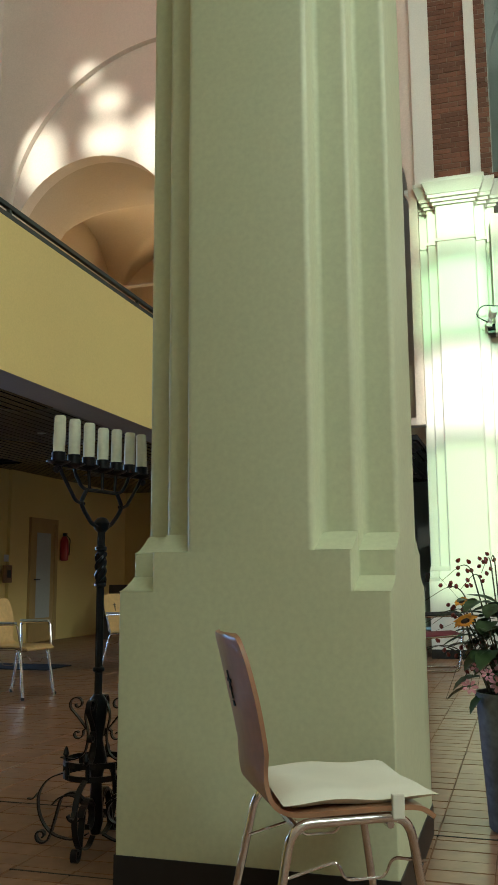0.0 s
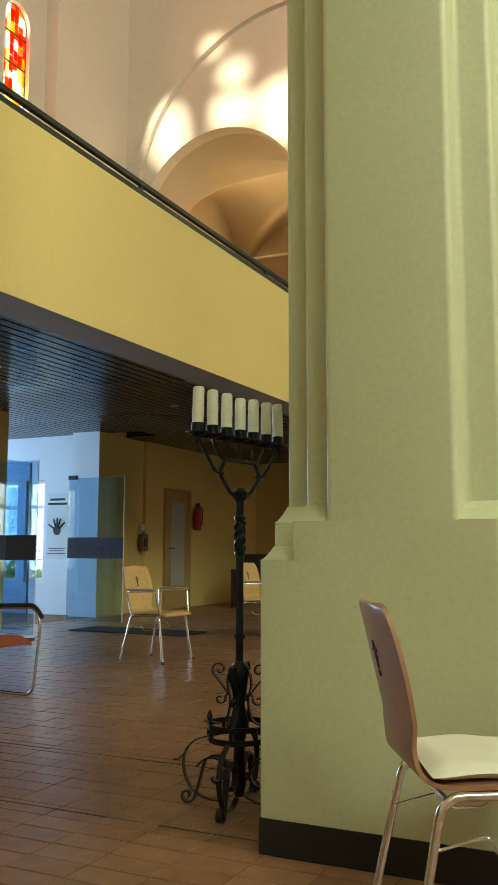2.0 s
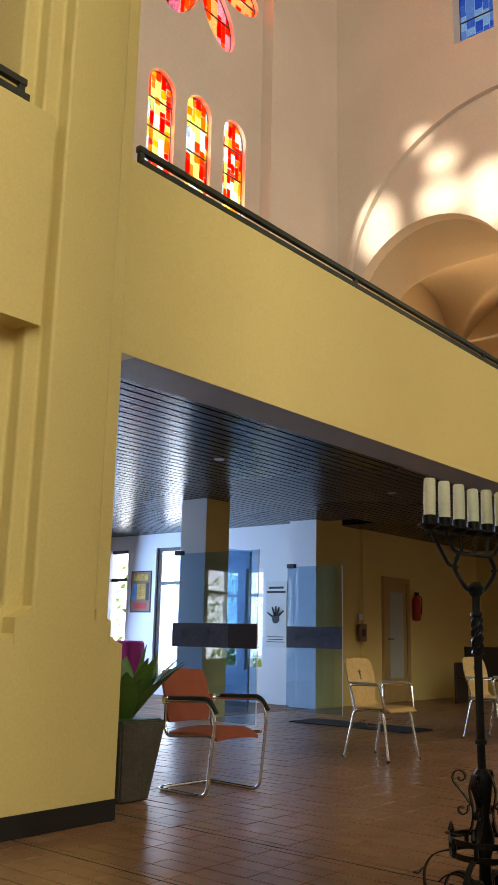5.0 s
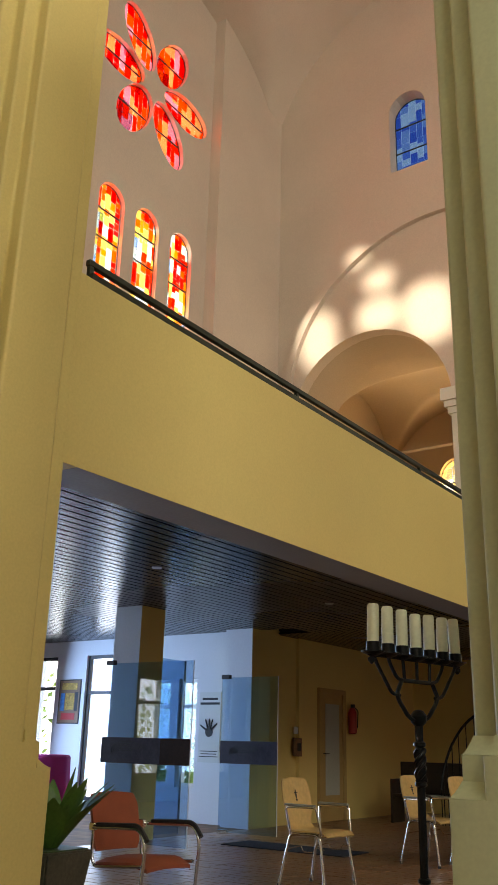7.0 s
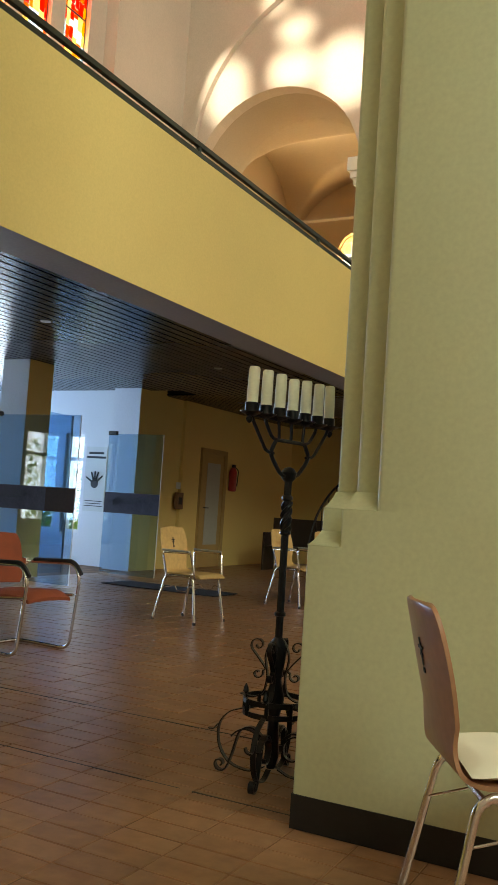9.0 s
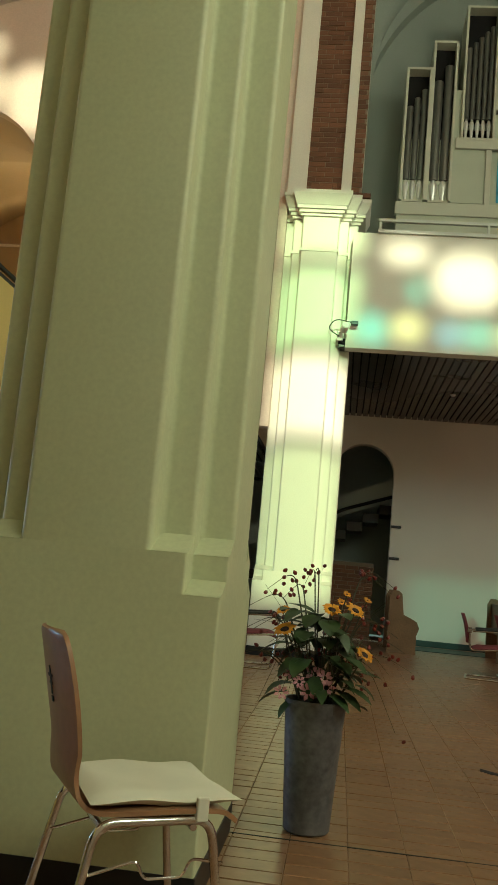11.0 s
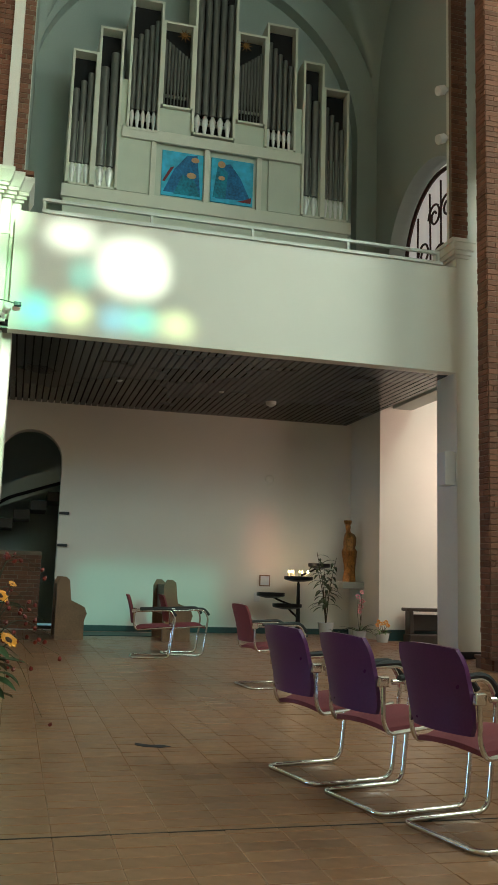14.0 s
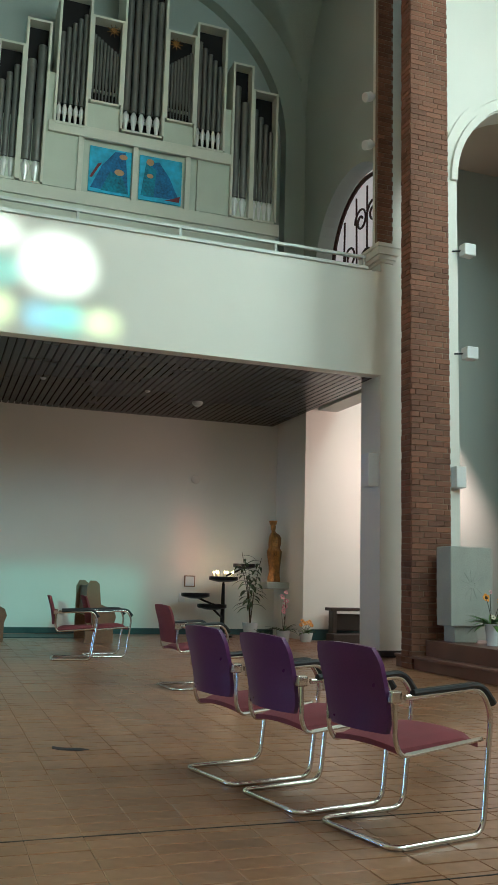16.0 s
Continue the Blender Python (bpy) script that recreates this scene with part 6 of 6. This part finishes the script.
for z in (1.55, 2.15):
    tagged(part("wall_hook", boxes((0.86, 1.05, BACK - 0.06, BACK, z, z + 0.05), bevel=0.01), FRAME_DARK), "dark iron wall hook by the stair arch", "hook")
for x, y in ((4.45, 15.1), (3.4, 14.6), (1.6, 14.4)):
    big = x > 4
    tagged(part("ceiling_sensor", lathe(bmesh.new(), [(0.03, -0.09 if big else -0.02), (0.09 if big else 0.04, -0.05 if big else -0.01), (0.1 if big else 0.05, 0.005)], 16, pose(x, y, OZ0)), WHITE_PLASTIC, None, "", True), "round white ceiling fitting under the organ gallery", "ceiling light")
tagged(part("wall_disc", lathe(bmesh.new(), [(0.09, 0.0), (0.09, 0.03), (0.06, 0.05)], 16, pose(4.98, BACK, 3.06, 90, 0, 0)), WHITE, None, "", True), "round white wall disc", "fitting")
cab = tagged(part("meter_box", boxes((6.26, 6.44, 11.84, 12.1, 2.54, 3.05), bevel=0.008), WHITE_PLASTIC), "white box fixed on the white pier", "box")
for z in (9.0, 8.16):
    s = thing("spotlight", pose(6.34, 11.92, z), "small white gallery spotlight", "spotlight")
    part("head", lathe(bmesh.new(), [(0.04, 0), (0.08, 0.05), (0.08, 0.17), (0.07, 0.18)], 12, pose(0, 0, 0, 0, -115, 10)), WHITE_PLASTIC, s, "", True)
    part("bracket", boxes((0.0, 0.06, -0.02, 0.02, -0.03, 0.03)), WHITE_PLASTIC, s)

# iron grille in the arched window of the organ bay
gr = thing("iron_grille", pose(7.32, 0, 0) @ WEST, "rusty wrought-iron grille with scrolls in an arched window", "grille")
part("frame", tube(bmesh.new(), [(x, 0.03, z) for x, z in arch(12.6, 15.44, 5.64, 7.25, 24)], 0.04, 6), RUSTED, gr)
part("pale_window", panel(arch(12.4, 15.75, 5.6, 7.2, 24), [], 0.02, pose(0, -0.07, 0)), FROSTED_GLOW, gr, "pale frosted glass with a glow put in for daylight")
for x in (13.0, 13.5, 13.95, 14.4, 14.9):
    part("bar", tube(bmesh.new(), [(x, 0.03, 5.65), (x + 0.05 * math.sin(x * 9), 0.03, 6.8), (x, 0.03, 7.1 + math.sqrt(1.4 ** 2 - (x - 13.95) ** 2))], 0.02, 5), RUSTED, gr)
for cx, cz, r in ((12.8, 6.4, 0.2), (13.25, 7.3, 0.24), (13.7, 7.9, 0.26), (14.2, 7.9, 0.26), (14.65, 7.3, 0.24), (14.65, 6.5, 0.24), (15.13, 6.9, 0.18), (15.13, 6.2, 0.18), (13.95, 7.0, 0.3), (14.2, 6.2, 0.22), (13.7, 6.2, 0.22)):
    part("scroll", tube(bmesh.new(), [(cx + r * (1 - 0.75 * s) * math.cos(9 * s), 0.03, cz + r * (1 - 0.75 * s) * math.sin(9 * s)) for s in (i / 20 for i in range(21))], 0.022, 5), RUSTED, gr)

# stair in the niche
stair = thing("stair", pose(-2.2, 17.3, 0), "dark wooden stair rising behind the arch", "stair")
for i in range(9):
    part("step", boxes((0.3 + 0.32 * i, 0.3 + 0.32 * (i + 1), 0.6, 1.8, 0.95 + 0.19 * i, 1.14 + 0.19 * i), bevel=0.008), DARK_OAK, stair)
part("stringer", panel([(0.2, 1.6), (3.8, 3.05), (3.8, 3.5), (0.2, 2.0)], [], 0.06, pose(0, 0.5, 0)), GREENGREY, stair, "grey painted stringer")
part("handrail", tube(bmesh.new(), rounded([(1.7, 0.4, 2.1), (2.0, 0.4, 2.45), (3.6, 0.4, 3.0)], 0.3), 0.035, 8), IRON, stair, "", True)

# ---------------------------------------------------------------- chancel steps, stele, wall lamps
st1 = thing("chancel_step", pose(0, 0, 0), "low brown stone step before the chancel", "step")
part("tread", boxes((6.02, 10.0, 5.0, 10.6, 0.13, 0.17), bevel=0.008), STONE_SET, st1)
part("riser", boxes((6.05, 10.0, 5.0, 10.6, 0.0, 0.13)), STONE_SET, st1)
st2 = thing("chancel_platform", pose(0, 0, 0.17), "red-brown stone platform on the chancel step", "platform")
for i in range(4):
    part("slab", boxes((6.2 + 0.7 * i, 6.2 + 0.7 * i + 0.692, 8.2, 10.1, 0.0, 0.2), bevel=0.006), STONE_SET, st2)
stele = thing("stone_stele", pose(6.28, 9.62, 0.37), "grey-green stone stele with a carved star relief", "stele")
part("foot", boxes((0.08, 0.42, 0.05, 0.3, 0.0, 0.2), bevel=0.01), STONE, stele)
part("slab", boxes((0.0, 0.62, 0.0, 0.34, 0.2, 1.2), bevel=0.012), STONE, stele)
bm = bmesh.new()
for k in range(11):
    a = 2 * math.pi * k / 11
    tube(bm, [(0.31 + 0.04 * math.cos(a), -0.002, 0.72 + 0.04 * math.sin(a)), (0.31 + 0.17 * math.cos(a), -0.002, 0.72 + 0.2 * math.sin(a))], 0.008, 4, taper=0.003)
part("relief", bm, STONE, stele)
pot_plant("sunflower_vase", pose(6.55, 9.15, 0.37), "white vase of sunflowers on the platform", 30, 0.3, 0.26, 0.085, LEAF, [((0.16, -0.05, 0.56), 0.06, SUNFLOWER, True), ((-0.12, -0.06, 0.57), 0.06, SUNFLOWER, True), ((0.06, -0.1, 0.54), 0.065, SUNFLOWER, True), ((0.12, -0.08, 0.3), 0.04, CUSHION, False), ((-0.05, -0.1, 0.34), 0.04, CUSHION, False), ((0.02, 0.05, 0.64), 0.03, PINK_PETAL, False)], width=0.06, seed=12)
for x, y, z in ((7.03, 10.42, 5.9), (7.05, 10.42, 4.36)):
    s = thing("wall_lamp", pose(x, y, z), "small white wall spotlight on the arch", "lamp")
    part("head", boxes((-0.02, 0.17, -0.1, 0.06, -0.09, 0.09), bevel=0.015), WHITE_PLASTIC, s)
    part("arm", tube(bmesh.new(), [(-0.12, 0.08, 0), (0.02, 0.0, 0)], 0.012, 6), FRAME_DARK, s)
tagged(part("loudspeaker", boxes((6.86, 7.02, 10.36, 10.5, 2.42, 2.72), bevel=0.01), WHITE_PLASTIC), "white wall loudspeaker on the arch pier", "loudspeaker")
# ---------------------------------------------------------------- floor tiles and bricks
def piece_mesh(name, w, d, h, mat, edge=0.004):
    """A bevel-topped block, w along x, d along y, its top at z = 0."""
    bm = bmesh.new()
    loft(bm, [([(0, 0), (w, 0), (w, d), (0, d)], -h), ([(0, 0), (w, 0), (w, d), (0, d)], -edge * 0.7), ([(edge, edge), (w - edge, edge), (w - edge, d - edge), (edge, d - edge)], 0.0)])
    return mesh_of(name, bm, mat)


TW, TD, GAP, SEAM = 0.24, 0.125, 0.0038, 0.0022
tile_mesh = piece_mesh("tile", TW - SEAM, TD - GAP, 0.012, TILE, 0.003)
rnd = random.Random(2)
rest, faces, count = [], [], 0
nx0, nx1, ny0, ny1 = int(-8.2 / TW), int(10.0 / TW), int(-6.0 / TD), int(16.9 / TD)
for i in range(nx0, nx1):
    for j in range(ny0, ny1):
        x, y, z = i * TW + 0.09, j * TD, rnd.uniform(-0.0025, 0.0)
        if True:
            if -0.35 <= x < 1.75 and 2.9 <= y < 5.0 and count < 300:
                ob = new("tile", tile_mesh)
                ob.parent = FLOOR
                ob.matrix_local = pose(x, y, z, rnd.uniform(-0.25, 0.25), rnd.uniform(-0.2, 0.2), 0)
                count += 1
            else:
                w, d, e, k = TW - SEAM, TD - GAP, 0.003, len(rest)
                tx, ty = rnd.uniform(-0.0012, 0.0012), rnd.uniform(-0.0012, 0.0012)
                rest += [(x, y, z - 0.01), (x + w, y, z - 0.01), (x + w, y + d, z - 0.01), (x, y + d, z - 0.01),
                         (x + e, y + e, z), (x + w - e, y + e, z + tx), (x + w - e, y + d - e, z + tx + ty), (x + e, y + d - e, z + ty)]
                faces += [(k + 4, k + 5, k + 6, k + 7), (k, k + 1, k + 5, k + 4), (k + 1, k + 2, k + 6, k + 5), (k + 2, k + 3, k + 7, k + 6), (k + 3, k, k + 4, k + 7)]
me = bpy.data.meshes.new("floor_tiles")
me.from_pydata(rest, [], faces)
me.materials.append(TILE)
tiles = new("floor_tiles", me)
tiles.parent = FLOOR
tagged(tiles, "worn brown clay floor tiles", kind="stuff")


rnd = random.Random(77)
for i in range(26):
    # pale worn scuffs along the joints
    x, y = 0.09 + TW * rnd.randint(-18, 14), rnd.uniform(3.6, 9.5)
    bm = boxes((x - 0.003, x + 0.003, y, y + rnd.uniform(0.12, 0.4), -0.003, 0.0008))
    tagged(part("floor_scuff", bm, MORTAR), "pale worn line between the tiles", "scuff", kind="structure")
bm = bmesh.new()
prism(bm, [(0.92, 5.72), (0.97, 5.66), (1.07, 5.62), (1.14, 5.64), (1.09, 5.70), (1.01, 5.71), (0.93, 5.79)], -0.002, 0.0016)
tagged(part("floor_stain", bm, MAT), "dark worn mark in the tile floor", "stain", kind="structure")
for y in (2.95, 3.80):
    tagged(part("floor_joint", boxes((-8.2, 5.9, y, y + 0.007, -0.01, 0.001)), RUBBER), "dark expansion joint across the tiles", "joint", kind="structure")


def brick_wall(name, m, width, height, label, own, seed, course=0.077, length=0.25, depth=0.02):
    """Bricks in running bond on a mortar bed in the x-z plane, facing -y; the first `own` courses are single pieces."""
    r = random.Random(seed)
    bed = new(name, mesh_of(name, boxes((0, width, 0.0, 0.08, 0, height)), MORTAR))
    bed.matrix_world = m
    tagged(bed, label, "brickwork", kind="structure")
    data = {}
    rest, faces = [], []
    for j in range(int(height / course)):
        x = -(length / 2 if j % 2 else 0) - (0.06 if j % 5 == 2 else 0)
        while x < width - 0.02:
            a, b = max(0, x), min(width, x + length - 0.01)
            if b - a > 0.03:
                z, dy = j * course, r.uniform(-0.006, 0.004)
                w, h = round(b - a, 2), course - 0.01
                if j < own:
                    key = w
                    if key not in data:
                        bm = bmesh.new()
                        loft(bm, [([(0, 0), (w, 0), (w, h), (0, h)], -depth), ([(0, 0), (w, 0), (w, h), (0, h)], -0.004), ([(0.004, 0.004), (w - 0.004, 0.004), (w - 0.004, h - 0.004), (0.004, h - 0.004)], 0)])
                        data[key] = mesh_of("brick", bm, BRICK)
                    ob = new("brick", data[key])
                    ob.parent = bed
                    ob.matrix_local = pose(a, -depth + dy + 0.012, z, 90, r.uniform(-0.6, 0.6), 0)
                else:
                    k, y0, y1 = len(rest), -depth + dy + 0.012, 0.0
                    e = 0.003
                    rest += [(a, y1, z), (b, y1, z), (b, y1, z + h), (a, y1, z + h), (a + e, y0, z + e), (b - e, y0, z + e), (b - e, y0, z + h - e), (a + e, y0, z + h - e)]
                    faces += [(k + 4, k + 5, k + 6, k + 7), (k, k + 1, k + 5, k + 4), (k + 1, k + 2, k + 6, k + 5), (k + 2, k + 3, k + 7, k + 6), (k + 3, k, k + 4, k + 7)]
            x += length
    if rest:
        me = bpy.data.meshes.new("brick_courses")
        me.from_pydata(rest, [], faces)
        me.materials.append(BRICK)
        ob = new("brick_courses", me)
        ob.parent = bed
        tagged(ob, "upper courses of red-brown brick", kind="stuff")
    return bed


TURN_W = lambda x, y, z: pose(x, y, z, 0, 0, -90)      # a wall that faces -x
core = structure("brick_pier_core", boxes((BP[0] + 0.09, BP[1], BP[2] + 0.09, BP[3], 0, 16.0)), MORTAR, "mortar core of the brick pier", "pillar")
brick_wall("brick_pier_face", pose(BP[0], BP[2], 0.0), BP[1] - BP[0], 15.9, "exposed red-brown brick pier face", 130, 1)
brick_wall("brick_pier_face", TURN_W(BP[0], BP[3], 0.0), BP[3] - BP[2], 15.9, "exposed red-brown brick pier side", 60, 2)
brick_wall("brick_band", pose(-0.93, 11.9, 6.5), 0.5, 9.0, "orange-brown brick band between white strips", 60, 3)
brick_wall("brick_band", pose(-0.29, 12.1, 6.3), 0.15, 9.0, "thin brick band beside the organ bay", 40, 4)
brick_wall("brick_band", pose(6.36, 11.78, 6.42), 0.27, 9.4, "dark brick band on the gallery pier", 60, 5)
brick_wall("brick_stair_wall", pose(-1.0, 17.28, 0.0), 1.6, 1.45, "yellow-brown brick wall below the stair", 20, 6)
bk = thing("brick_ledge", pose(-0.86, 11.72, 6.52), "loose brick ledge on the white capital", "ledge")
part("ledge_brick", boxes((0.0, 0.3, 0.0, 0.14, 0.0, 0.1), bevel=0.01), BRICK, bk)
bk2 = thing("brick_ledge", pose(-0.2, 11.9, 6.52), "loose brick ledge on the white capital", "ledge")
part("ledge_brick", boxes((0.0, 0.2, 0.0, 0.2, 0.0, 0.07), bevel=0.01), BRICK, bk2)
